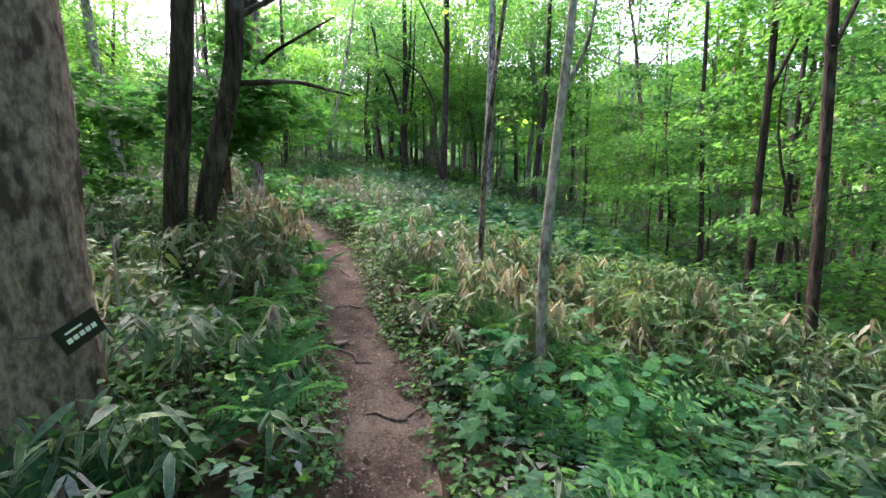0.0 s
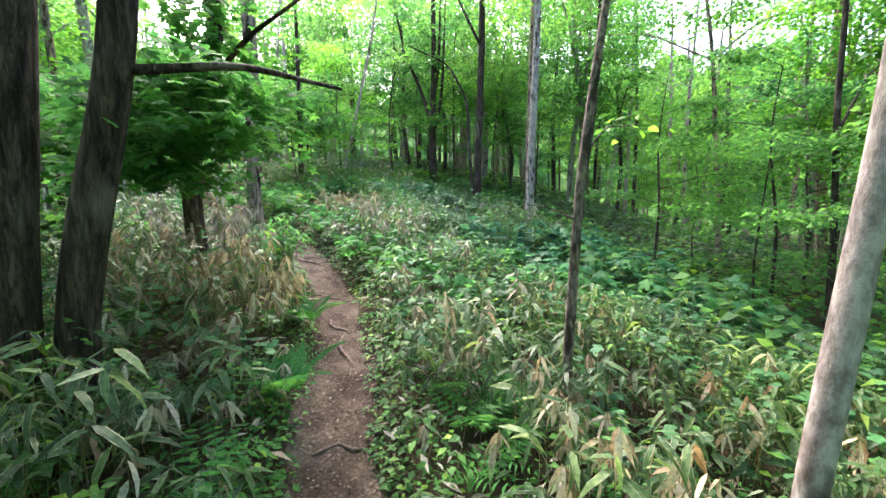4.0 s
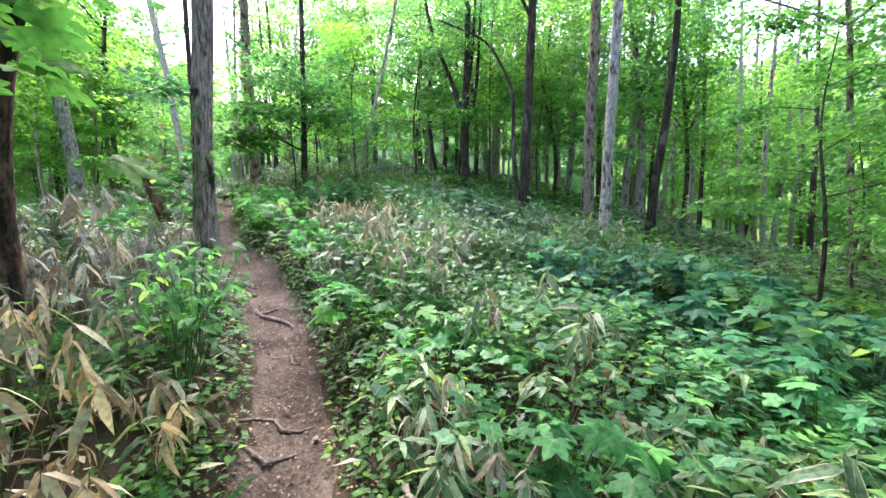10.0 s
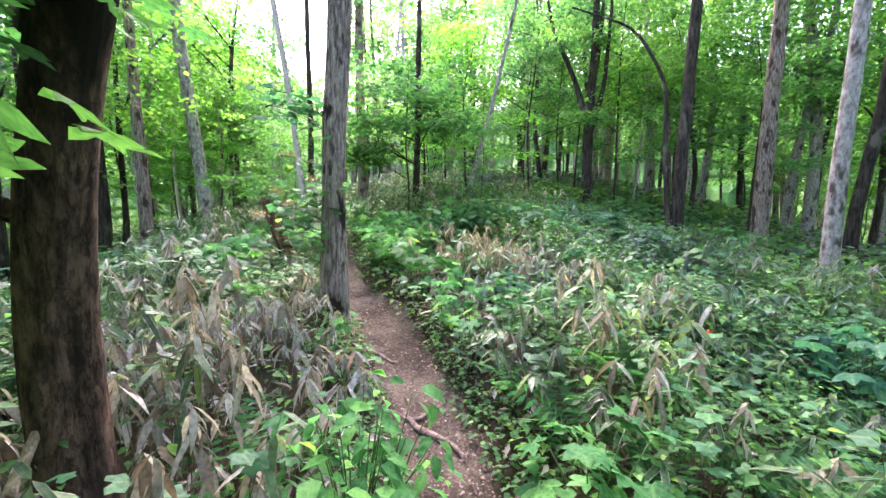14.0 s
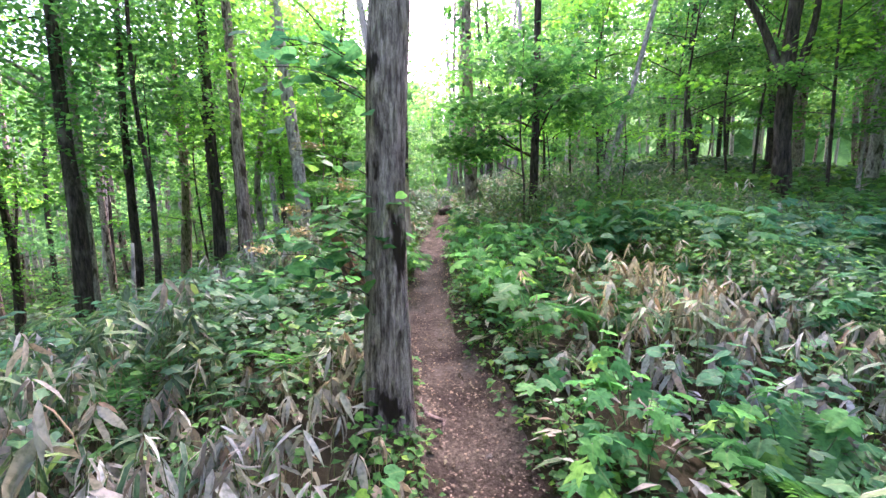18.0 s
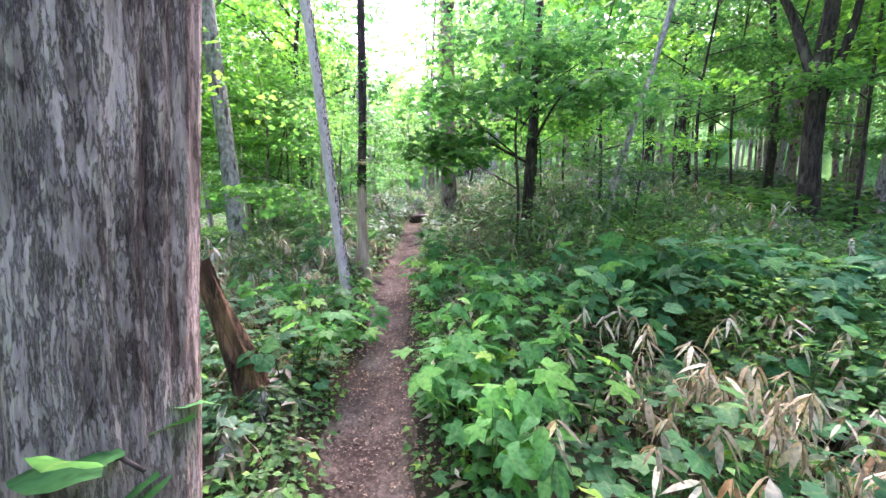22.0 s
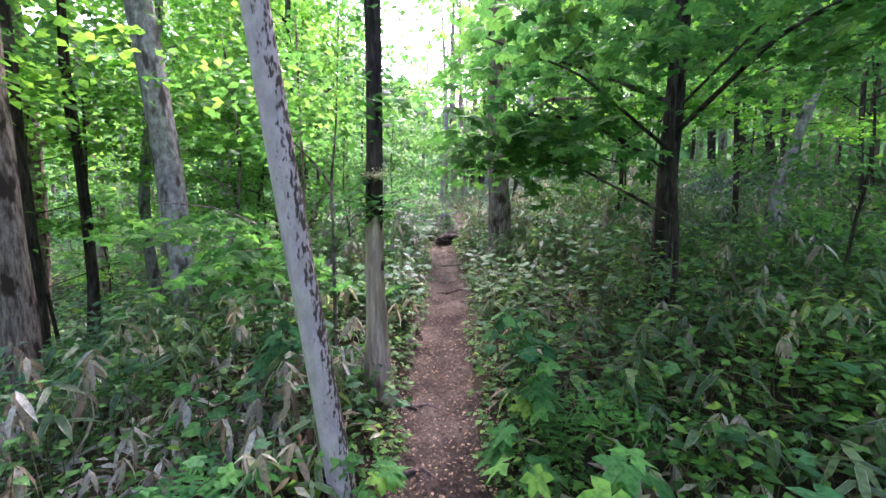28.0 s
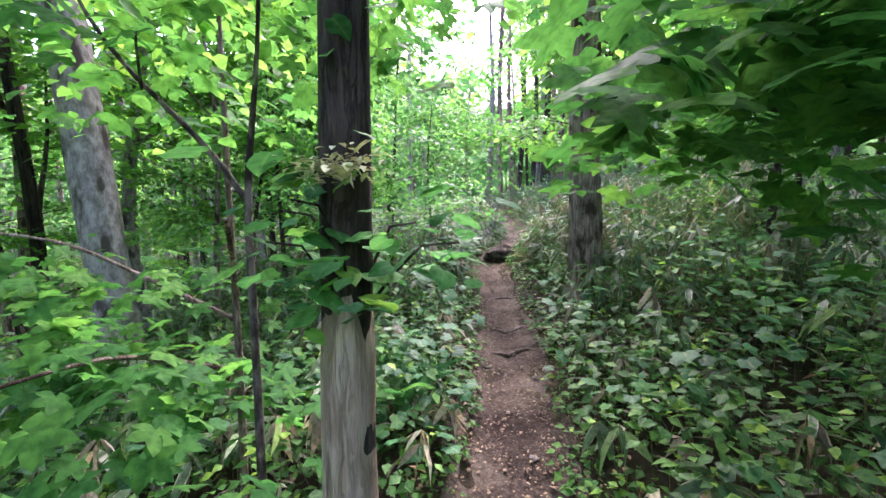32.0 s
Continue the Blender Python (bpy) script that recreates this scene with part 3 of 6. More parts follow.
def tree(name, label, x, y, trunk, radii, bark, limbs=(), crown=(), leaf=None, seed=1, sides=14, limb_sides=6, flare=0.35, shape=None, size=0.13, per=60, rough=0.04, spread=0.5, most=48, ridge=0.0):
    """A tree. trunk: places of the stem's middle from the foot, z above the ground; limbs: (foot, tip..., radius) lines in the same terms;
    crown: (x, y, z, reach across, reach up, number of sprays)."""
    rng = np.random.default_rng(seed)
    z0 = float(ground(x, y)[0])
    root = tagged(new(name), label, "tree")
    root.location = (x, y, z0)
    trunk = [(a, b, c if k else c - 0.25) for k, (a, b, c) in enumerate(trunk)]
    part("trunk", tube_mesh("trunk", trunk, radii, bark, sides=sides, seed=seed, flare=flare, rough=rough, most=most, ridge=ridge), root)
    for line, r in limbs:
        part("limb", tube_mesh("limb", line, np.linspace(r, r * 0.3, len(line)), bark, sides=limb_sides, seed=seed, rough=0.06, most=min(most, 24)), root)
    soups = []
    for cx, cy, cz, reach, high, count in crown:
        count = int(count * (1.4 if x == 0 else 0.65 if cz > 6 else 0.8)) if spread > 0.35 else count
        c = rng.normal(0, 1, (count, 3))
        c = unit(c) * rng.random((count, 1)) ** 0.45 * np.array([reach, reach, high]) + np.array([cx, cy, cz])
        if spread > 0.35:
            # the boughs lie in tiers with gaps between them
            c[:, 2] = np.round(c[:, 2] / 0.8) * 0.8 + rng.normal(0, 0.1, count)
        soups.append(clumps(rng, c, per, spread, size if shape else size * 0.74, shape or card()))
    if soups:
        s = Soup()
        for o in soups:
            for v, f, w in zip(o.v, o.f, o.uv):
                s.v.append(v), s.f.append(f + s.n), s.uv.append(w)
            s.n += o.n
        part("crown", s.mesh("crown", leaf or CANOPY), root)
    return root


def layered(label, x, y, h, seed, leaf, shape, size=0.10, reach=0.42, limbs=9, low=0.3, r=0.035, bark=None, per=14, dense=8, name="tree"):
    """An understorey maple: flat layers of leaves along nearly level boughs."""
    g = np.random.default_rng(seed)
    bend = g.normal(0, 0.03 * h, (3, 2))
    line = [(0, 0, 0), (bend[0, 0], bend[0, 1], 0.35 * h), (bend[1, 0], bend[1, 1], 0.7 * h), (bend[2, 0], bend[2, 1], h)]
    boughs, crown = [], []
    for k in range(limbs):
        t = low + (0.97 - low) * k / (limbs - 1)
        a = k * 2.4 + g.normal(0, 0.4) + seed
        ln = reach * h * (1.15 - 0.6 * t) * g.uniform(0.75, 1.15)
        c = np.array([np.interp(t, [0, 0.35, 0.7, 1], [p[j] for p in line]) for j in (0, 1)] + [t * h])
        out = np.array([math.cos(a), math.sin(a), 0.0])
        mid, tip = c + out * ln * 0.55 + (0, 0, 0.16 * ln), c + out * ln + (0, 0, 0.12 * ln)
        boughs.append(([tuple(c), tuple(mid), tuple(tip)], r * (0.45 - 0.2 * t)))
        crown += [(*mid, 0.34 * ln, 0.05, dense), (*tip, 0.3 * ln, 0.05, dense)]
    crown.append((*line[-1], 0.2 * h, 0.1 * h, dense))
    return tree(name, label, x, y, line, [r, r * 0.8, r * 0.5, r * 0.2], bark or BARK_DARK, boughs, crown, leaf, seed, sides=8, limb_sides=4, flare=0.15, shape=shape, size=size, per=per, spread=0.2, most=12)


# ---- the trees beside the footpath ----
LEAF, LOBED, PALM, OVAL = card(), lobed(5, 0.62), maple_leaf(), oval()

tree("tree", "thick grey tree trunk with rough bark carrying a small name plate", -1.70, 1.64,
                 [(0, 0, 0), (-0.02, 0, 0.8), (-0.03, 0.02, 2), (-0.06, 0.05, 5), (0.05, 0.1, 11)], [0.20, 0.172, 0.155, 0.135, 0.07], LICHENED, seed=3, sides=72, most=80, ridge=0.02,
                 limbs=[([(0, 0, 4.6), (0.9, 0.7, 5.9), (1.9, 1.3, 6.6)], 0.06), ([(-0.05, 0, 5.2), (-1.1, 0.8, 6.4), (-2.0, 1.2, 7.2)], 0.06)],
                 crown=[(0, 0, 8.0, 3.4, 2.2, 30)], size=0.16)
tree("tree", "slim dark-barked tree beside the footpath", -2.42, 3.52, [(0, 0, 0), (0.0, 0, 0.4), (0.07, 0, 1.2), (0.18, 0.03, 2.2), (0.24, 0.05, 3), (0.4, 0.1, 9)], [0.115, 0.1, 0.095, 0.09, 0.085, 0.04], BARK_DARK, seed=4,
     limbs=[([(0.01, 0, 3.4), (0.7, 0.4, 4.4), (1.5, 0.9, 4.9)], 0.035)], crown=[(0.1, 0.2, 6.6, 2.4, 2.0, 20)], size=0.14)
tree("tree", "dark-barked tree with a bowed trunk", -2.24, 3.65, [(0, 0, 0), (-0.01, 0, 0.55), (0.10, 0.02, 1.15), (0.25, 0.05, 1.65), (0.36, 0.08, 2.2), (0.40, 0.1, 3.2), (0.6, 0.2, 8)],
     [0.115, 0.095, 0.088, 0.085, 0.078, 0.07, 0.03], BARK_DARK, seed=5,
     limbs=[([(0.34, 0.07, 1.95), (0.8, 0.35, 2.05), (1.3, 0.5, 1.95)], 0.03), ([(0.33, 0.1, 2.5), (0.9, 0.6, 3.1), (1.7, 1.0, 3.4)], 0.03)],
     crown=[(0.9, 1.0, 5.4, 2.3, 1.7, 18)], size=0.13, leaf=MAPLE)
tree("tree", "dark-barked tree with low spreading maple-like boughs", -3.34, 6.2,
            [(0, 0, 0), (-0.06, 0.0, 0.5), (-0.10, 0, 1.0), (-0.01, 0, 1.6), (0.22, 0, 2.2), (0.36, 0.02, 2.8), (0.4, 0.1, 8)], [0.125, 0.105, 0.098, 0.093, 0.088, 0.085, 0.04], BARK_BROWN, seed=6, sides=64, most=80, ridge=0.03,
            limbs=[([(-0.1, 0, 1.3), (0.0, -0.5, 1.6), (0.05, -1.0, 1.7), (0.1, -1.3, 1.65)], 0.03), ([(-0.1, 0, 1.9), (0.9, -0.3, 2.6), (1.9, -0.7, 2.9)], 0.04), ([(0.1, 0, 1.95), (0.5, -0.8, 1.9), (1.0, -1.5, 1.6), (1.5, -1.9, 1.5)], 0.025), ([(-0.1, 0, 1.3), (-0.7, -0.4, 1.6), (-1.4, -0.9, 1.6)], 0.03)],
            crown=[(0.0, 0.3, 5.4, 2.6, 1.8, 20), (0.42, -0.15, 2.55, 0.5, 0.12, 13), (0.12, -0.85, 1.98, 0.3, 0.10, 10), (0.0, -1.0, 1.7, 0.45, 0.2, 14), (-0.1, -0.5, 2.0, 0.55, 0.2, 15), (-0.6, -0.9, 1.5, 0.55, 0.2, 14), (0.4, -0.3, 2.9, 0.4, 0.15, 9), (-1.1, -0.7, 1.9, 0.6, 0.2, 10), (1.2, -1.7, 1.42, 0.5, 0.12, 20), (0.85, -1.6, 1.18, 0.42, 0.07, 10), (1.3, -1.7, 1.75, 0.5, 0.14, 20), (0.65, -1.1, 1.85, 0.5, 0.14, 18), (0.5, -1.0, 1.5, 0.4, 0.10, 9)], leaf=MAPLE_DARK, shape=PALM, size=0.09, per=26, spread=0.24)
tree("tree", "very slim pale grey sapling with a forked top", 0.75, 2.90, [(0, 0, 0), (0.0, 0, 0.9), (0.08, 0, 1.9), (0.17, 0.05, 2.7), (0.22, 0.1, 6)], [0.045, 0.04, 0.035, 0.03, 0.012], BARK_PALE, seed=7, sides=10, flare=0.1,
     limbs=[([(0.10, 0.02, 2.1), (0.28, 0.02, 2.45), (0.45, 0.1, 3.6)], 0.02)], crown=[(0.3, 0.2, 4.6, 1.5, 1.2, 22)], leaf=MAPLE, size=0.13)
tree("tree", "slim leaning grey sapling among bamboo grass", 0.40, 4.20, [(0, 0, 0), (0.01, 0, 0.8), (0.04, 0, 1.7), (0.15, 0.05, 2.6), (0.6, 0.1, 6)], [0.038, 0.031, 0.028, 0.024, 0.01], BARK_MOTTLED, seed=8, sides=10, flare=0.1,
     limbs=[([(0.07, 0, 1.9), (0.2, 0.05, 2.05), (0.4, 0.1, 2.06)], 0.008), ([(0.04, 0, 1.5), (-0.1, 0.03, 1.58), (-0.25, 0.05, 1.6)], 0.006)],
     crown=[(0.55, 0.2, 4.6, 1.5, 1.2, 22), (0.36, 0.12, 2.1, 0.05, 0.02, 1)], leaf=MAPLE, shape=OVAL, size=0.06, per=18, spread=0.2)
tree("tree", "grey flaking tree with a knot at the edge of the footpath", -3.95, 8.47,
                 [(0, 0, 0), (-0.005, 0.01, 0.7), (0.0, 0.03, 1.6), (0.04, 0.06, 2.3), (0.05, 0.1, 3.4), (0.1, 0.2, 11)], [0.14, 0.107, 0.098, 0.106, 0.096, 0.05], BARK_FIBRE, seed=9, sides=96, rough=0.04, most=110, ridge=0.035,
                 limbs=[([(0, 0, 4.5), (0.9, 0.8, 5.6), (1.8, 1.2, 6.3)], 0.05)], crown=[(0.0, 0.2, 7.6, 2.8, 1.8, 24)], size=0.15)
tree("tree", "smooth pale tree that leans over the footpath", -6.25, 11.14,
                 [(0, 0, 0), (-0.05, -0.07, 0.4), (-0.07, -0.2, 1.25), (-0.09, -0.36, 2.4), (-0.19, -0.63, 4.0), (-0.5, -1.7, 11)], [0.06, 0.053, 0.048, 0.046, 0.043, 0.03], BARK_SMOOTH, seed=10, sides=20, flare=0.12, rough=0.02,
                 limbs=[([(-0.28, -0.95, 6), (0.4, -0.3, 7.2), (1.0, 0.4, 7.8)], 0.03)], crown=[(-0.4, -1.2, 8.8, 2.6, 1.7, 22)], size=0.15)
ivy_tree = tree("tree", "dark grey tree clad in climbing leaves", -6.75, 11.83,
                [(0, 0, 0), (-0.03, 0, 0.9), (0.0, 0, 2.0), (-0.06, 0.02, 4.0), (0.0, 0.1, 11)], [0.078, 0.052, 0.047, 0.044, 0.03], BARK_DARK, seed=11, sides=18,
                crown=[(0.0, 0.2, 7.8, 2.4, 1.8, 20)], size=0.15)
part("bare_wood", tube_mesh("bare_wood", [(0, 0, -0.1), (-0.012, 0, 0.35), (-0.028, 0.0, 0.8), (-0.024, 0, 1.05), (-0.02, 0, 1.16)], [0.094, 0.068, 0.0585, 0.0565, 0.046], BARKLESS, sides=18, seed=11, flare=0.25, rough=0.05), ivy_tree, "pale wood laid bare where the bark has come off")
tree("tree", "dark tree with layered low maple boughs", -5.40, 13.70, [(0, 0, 0), (0.02, 0, 0.5), (0.03, 0.02, 1.2), (0.06, 0.02, 2.2), (0.08, 0.1, 8)], [0.10, 0.08, 0.072, 0.066, 0.03], BARK_DARK, seed=12, sides=16,
     limbs=[([(0.03, 0, 1.25), (-0.4, -0.8, 1.55), (-0.75, -1.5, 1.5)], 0.022), ([(0.04, 0, 1.5), (0.6, -0.7, 1.9), (1.2, -1.3, 2.0)], 0.022), ([(0.05, 0, 1.75), (-0.7, -0.2, 2.15), (-1.3, -0.3, 2.3)], 0.02),
            ([(0.05, 0, 1.9), (0.5, 0.4, 2.4), (1.1, 0.8, 2.6)], 0.02), ([(0.05, 0, 2.3), (-0.4, 0.6, 2.9), (-0.8, 1.1, 3.2)], 0.02)],
     crown=[(-0.72, -1.42, 1.42, 0.18, 0.05, 6), (-0.45, -1.0, 1.55, 0.35, 0.08, 10), (0.7, -0.9, 1.9, 0.8, 0.12, 17), (-0.7, -0.3, 2.2, 0.8, 0.14, 14), (0.6, 0.4, 2.4, 0.7, 0.14, 12), (0.1, -0.4, 2.8, 1.3, 0.16, 18), (0, 0, 3.5, 1.5, 0.2, 18), (0, 0, 5.0, 1.7, 0.5, 12)],
     leaf=MAPLE_DARK, shape=PALM, size=0.095, per=22, spread=0.24)
tree("tree", "thick straight pale grey tree", -9.59, 11.97, [(0, 0, 0), (-0.10, -0.08, 1.5), (-0.3, -0.25, 4), (-0.7, -0.6, 13)], [0.15, 0.125, 0.12, 0.05], BARK_PALE, seed=13, sides=18,
     crown=[(0, 0, 9, 3.4, 2.6, 66)], size=0.17)
tree("tree", "thin pale tree leaning steeply to one side", -4.72, 15.3, [(0, 0, 0), (0.22, 0.1, 1.1), (0.6, 0.25, 2.6), (1.1, 0.5, 5), (1.7, 0.8, 9)], [0.06, 0.05, 0.046, 0.042, 0.02], BARK_PALE, seed=14, sides=12, flare=0.15,
     crown=[(1.6, 0.8, 8.2, 1.8, 1.2, 26)], size=0.15)
tree("tree", "grey tree beside the far end of the footpath", -7.43, 14.94, [(0, 0, 0), (-0.05, 0, 1.2), (-0.12, 0, 3), (-0.15, 0, 10)], [0.16, 0.135, 0.125, 0.05], BARK_GREY, seed=15,
     limbs=[([(-0.05, 0, 1.6), (0.8, -0.5, 1.9), (1.6, -0.9, 1.7)], 0.03)], crown=[(0.3, -0.3, 3.2, 1.6, 0.7, 26), (0, 0, 6.5, 2.4, 1.8, 40)], size=0.14)
tree("tree", "dark tree forking low into several upright stems", -1.68, 17.8, [(0, 0, 0), (-0.02, 0, 1.2), (-0.05, 0, 2.6), (0.05, 0, 4.5), (0.0, 0.2, 12)], [0.20, 0.15, 0.135, 0.10, 0.05], BARK_DARK, seed=16, sides=18,
     limbs=[([(-0.05, 0, 2.4), (-0.5, 0, 3.9), (-1.1, 0.2, 5.2), (-1.6, 0.3, 7.5)], 0.09), ([(0, 0, 2.2), (0.35, 0, 3.6), (0.5, 0.1, 7.0)], 0.09), ([(0, 0, 3.4), (0.2, 0.4, 5), (0.3, 0.6, 8)], 0.09)],
     crown=[(0, 0.2, 8.0, 4.2, 2.8, 120), (0.7, 0, 4.3, 0.7, 1.2, 16)], size=0.17)
tree("tree", "slender dark tree with a thin arching second stem", 0.02, 14.6, [(0, 0, 0), (0.03, 0, 2), (0.12, 0, 5), (0.1, 0, 12)], [0.13, 0.11, 0.10, 0.05], BARK_DARK, seed=17,
     limbs=[([(-0.1, 0, 0.1), (-0.28, 0, 2.0), (-0.3, 0.1, 3.4), (-0.9, 0.2, 4.6), (-2.2, 0.2, 5.2)], 0.06), ([(0.1, 0, 5), (-0.6, 0, 6.4), (-1.0, 0, 7.2)], 0.05)],
     crown=[(0, 0, 7.6, 2.6, 2.4, 60)], leaf=CANOPY_DARK, size=0.16)
tree("tree", "straight white-barked tree with a grey patch", 1.3, 12.0, [(0, 0, 0), (0.02, 0, 2), (0.1, 0, 4.5), (0.1, 0, 13)], [0.115, 0.09, 0.083, 0.04], BARK_PALE, seed=18, flare=0.1, rough=0.02,
     crown=[(0, 0, 8.6, 2.4, 2.4, 56)], leaf=CANOPY_DARK, size=0.15)
tree("tree", "dark gently curved tree", 3.78, 16.5, [(0, 0, 0), (0.05, 0, 1.4), (0.3, 0, 3.4), (0.45, 0, 6), (0.4, 0, 12)], [0.15, 0.12, 0.11, 0.09, 0.05], BARK_DARK, seed=19, crown=[(0.3, 0, 8, 2.8, 2.6, 66)], leaf=CANOPY_DARK, size=0.17)
tree("tree", "broad pale grey tree trunk", 1.8, 15.6, [(0, 0, 0), (0.0, 0, 2), (0.05, 0, 5), (0.1, 0, 13)], [0.17, 0.145, 0.13, 0.06], BARK_GREY, seed=20, crown=[(0, 0, 9, 3.0, 2.6, 70)], size=0.17)
tree("tree", "crooked dark tree on the lower slope", -11.8, 8.8, [(0, 0, 0), (-0.15, 0, 1.0), (0.0, 0, 2.4), (-0.3, 0, 4), (-0.4, 0, 10)], [0.17, 0.14, 0.12, 0.10, 0.04], BARK_DARK, seed=21,
     limbs=[([(-0.1, 0, 0.9), (-0.7, 0.1, 2.0), (-0.9, 0.2, 3.6), (-1.6, 0.3, 5)], 0.08)], crown=[(0, 0, 6.5, 3.0, 2.2, 70)], leaf=CANOPY_DARK, size=0.16)
tree("tree", "dark tree with a bare lower trunk", -11.6, 11.05, [(0, 0, 0), (0.05, 0, 1.5), (-0.05, 0, 3.5), (-0.1, 0, 10)], [0.15, 0.12, 0.11, 0.05], BARK_DARK, seed=22,
     limbs=[([(0, 0, 3.0), (-0.8, 0.2, 4.0), (-1.6, 0.4, 4.6)], 0.035)], crown=[(0, 0, 6.4, 2.4, 2.0, 50)], size=0.15)
tree("tree", "mossy tree with a split trunk on the slope", -9.72, 10.69, [(0, 0, 0), (0.0, 0, 1.5), (-0.1, 0, 3.5), (-0.3, 0, 9)], [0.13, 0.105, 0.09, 0.04], BARK_GREY, seed=23,
     crown=[(0, 0, 6.4, 2.4, 2.0, 50), (0.2, 0.3, 3.6, 1.3, 0.6, 12)], size=0.15)

for x, y, s, r, lean in ((-12.7, 9.7, 81, 0.08, 0.5), (-10.6, 9.5, 82, 0.045, -0.25), (-14.6, 8.2, 86, 0.08, -0.5), (-12.0, 11.6, 87, 0.06, 0.2)):
    tree("tree", "slim crooked dark tree on the shaded flank", x, y, [(0, 0, 0), (lean * 0.5, 0.1, 1.2), (lean * 0.4, 0.1, 2.4), (lean, 0, 4), (lean * 1.3, 0.1, 9)], [r * 1.4, r * 1.1, r, r * 0.8, r * 0.3], BARK_DARK, seed=s, sides=10,
         limbs=[([(lean * 0.4, 0.1, 2.2), (lean * 0.4 - 0.6, 0.3, 3.2), (lean * 0.4 - 0.9, 0.4, 4.6)], r * 0.5), ([(lean * 0.7, 0, 3.2), (lean + 0.7, -0.2, 4.0), (lean + 1.3, -0.3, 4.4)], r * 0.45)],
         crown=[(lean, 0, 5.6, 2.0, 1.5, 30), (lean, -0.2, 3.8, 1.6, 0.4, 12)], leaf=CANOPY_DARK, size=0.14)
for x, y, s, lean in ((4.05, 5.15, 31, 0.1), (3.6, 3.7, 32, -0.1), (6.2, 7.2, 33, 0.15), (5.6, 8.4, 34, -0.2)):
    tree("tree", "slim dark tree on the lower side of the slope", x, y, [(0, 0, 0), (lean * 0.4, 0, 1.6), (lean, 0.05, 3.6), (lean * 1.6, 0.1, 10)], [0.06, 0.046, 0.041, 0.02], BARK_DARK, seed=s, sides=10,
         limbs=[([(lean, 0, 3.2), (lean + 0.6, 0.3, 4.1), (lean + 1.1, 0.5, 4.5)], 0.025)], crown=[(lean, 0, 6.8, 1.8, 1.8, 18)], leaf=CANOPY, size=0.15)


# ---- the wood round about ----
def opening(a):
    """How far the sky comes down between the far crowns: ahead along the footpath and out over the valley."""
    return np.exp(-((a - 2.28) / 0.13) ** 2) + np.exp(-((a - 0.69) / 0.085) ** 2) + 0.7 * np.exp(-((a - 2.98) / 0.2) ** 2)


def clearing(x, y):
    """Whether a place lies on the lower side where the sky shows between the trees."""
    return abs(math.atan2(y - 2.5, x) - 0.93) < 0.05 and math.hypot(x, y) > 6


def model_tree(kind, seed):
    """A forest tree of several sizes and habits, to be repeated."""
    rng = np.random.default_rng(seed)
    h = {"tall": 15, "mid": 11, "pole": 14, "young": 6.5, "low": 3.6}[kind]
    r = {"tall": 0.17, "mid": 0.11, "pole": 0.085, "young": 0.045, "low": 0.022}[kind]
    bend = rng.normal(0, 0.022 * h, (4, 2))
    zs = [0, 0.22 * h, 0.5 * h, 0.8 * h]
    line = [(0, 0, 0)] + [(b[0], b[1], z) for b, z in zip(bend, zs[1:])]
    limbs = []
    for k in range(2 if kind in ("young", "low") else 4):
        z = h * rng.uniform(0.3, 0.6)
        a = rng.uniform(0, 6.28)
        ln = h * rng.uniform(0.10, 0.2)
        c = np.array([np.interp(z, zs, [p[0] for p in line]), np.interp(z, zs, [p[1] for p in line]), z])
        limbs.append(([tuple(c), tuple(c + (math.cos(a) * ln * 0.6, math.sin(a) * ln * 0.6, ln * 0.45)), tuple(c + (math.cos(a) * ln, math.sin(a) * ln, ln * 0.55))], r * 0.4))
    crown = {"tall": [(0, 0, 8.6, 2.9, 3.4, 52), (0.4, 0.3, 4.9, 2.4, 1.2, 20)], "mid": [(0, 0, 6.6, 2.3, 2.6, 46), (-0.3, 0.2, 3.9, 1.9, 0.7, 14)], "pole": [(0, 0, 9.0, 1.7, 3.2, 36), (0.2, 0.1, 5.2, 1.2, 0.8, 6)],
             "young": [(0, 0, h * 0.66, 1.8, 1.7, 38), (0.2, 0, h * 0.36, 1.5, 0.5, 16)], "low": [(0.1, 0, h * 0.78, 1.1, 0.5, 16), (-0.2, 0.2, h * 0.5, 1.5, 0.3, 14), (0.2, -0.2, h * 0.3, 1.2, 0.2, 6)]}[kind]
    bark = [BARK_DARK, BARK_GREY, BARK_DARK, BARK_PALE][seed % 4]
    leaf = [CANOPY, CANOPY_DARK, MAPLE][seed % 3]
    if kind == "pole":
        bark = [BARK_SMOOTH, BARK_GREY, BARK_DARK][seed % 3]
    label = {"tall": "tall forest tree with a leafy crown", "mid": "slender forest tree with light green leaves", "pole": "tall straight slender tree with a bare lower trunk", "young": "young understorey tree with spreading leafy boughs", "low": "low leafy sapling on the forest floor"}[kind]
    ob = tree("tree", label, 0, 0, line, [r, r * 0.8, r * 0.6, r * 0.25], bark, limbs, crown, leaf, seed, sides=8, limb_sides=4, most=14, shape=small_leaf(0.36) if kind in ("young", "low") else None, size=0.075 if kind in ("young", "low") else 0.20, per=54 if kind in ("young", "low") else 62, spread=0.34 if kind in ("young", "low") else 0.6)
    ob["group"] = "trees of the wood"
    return ob


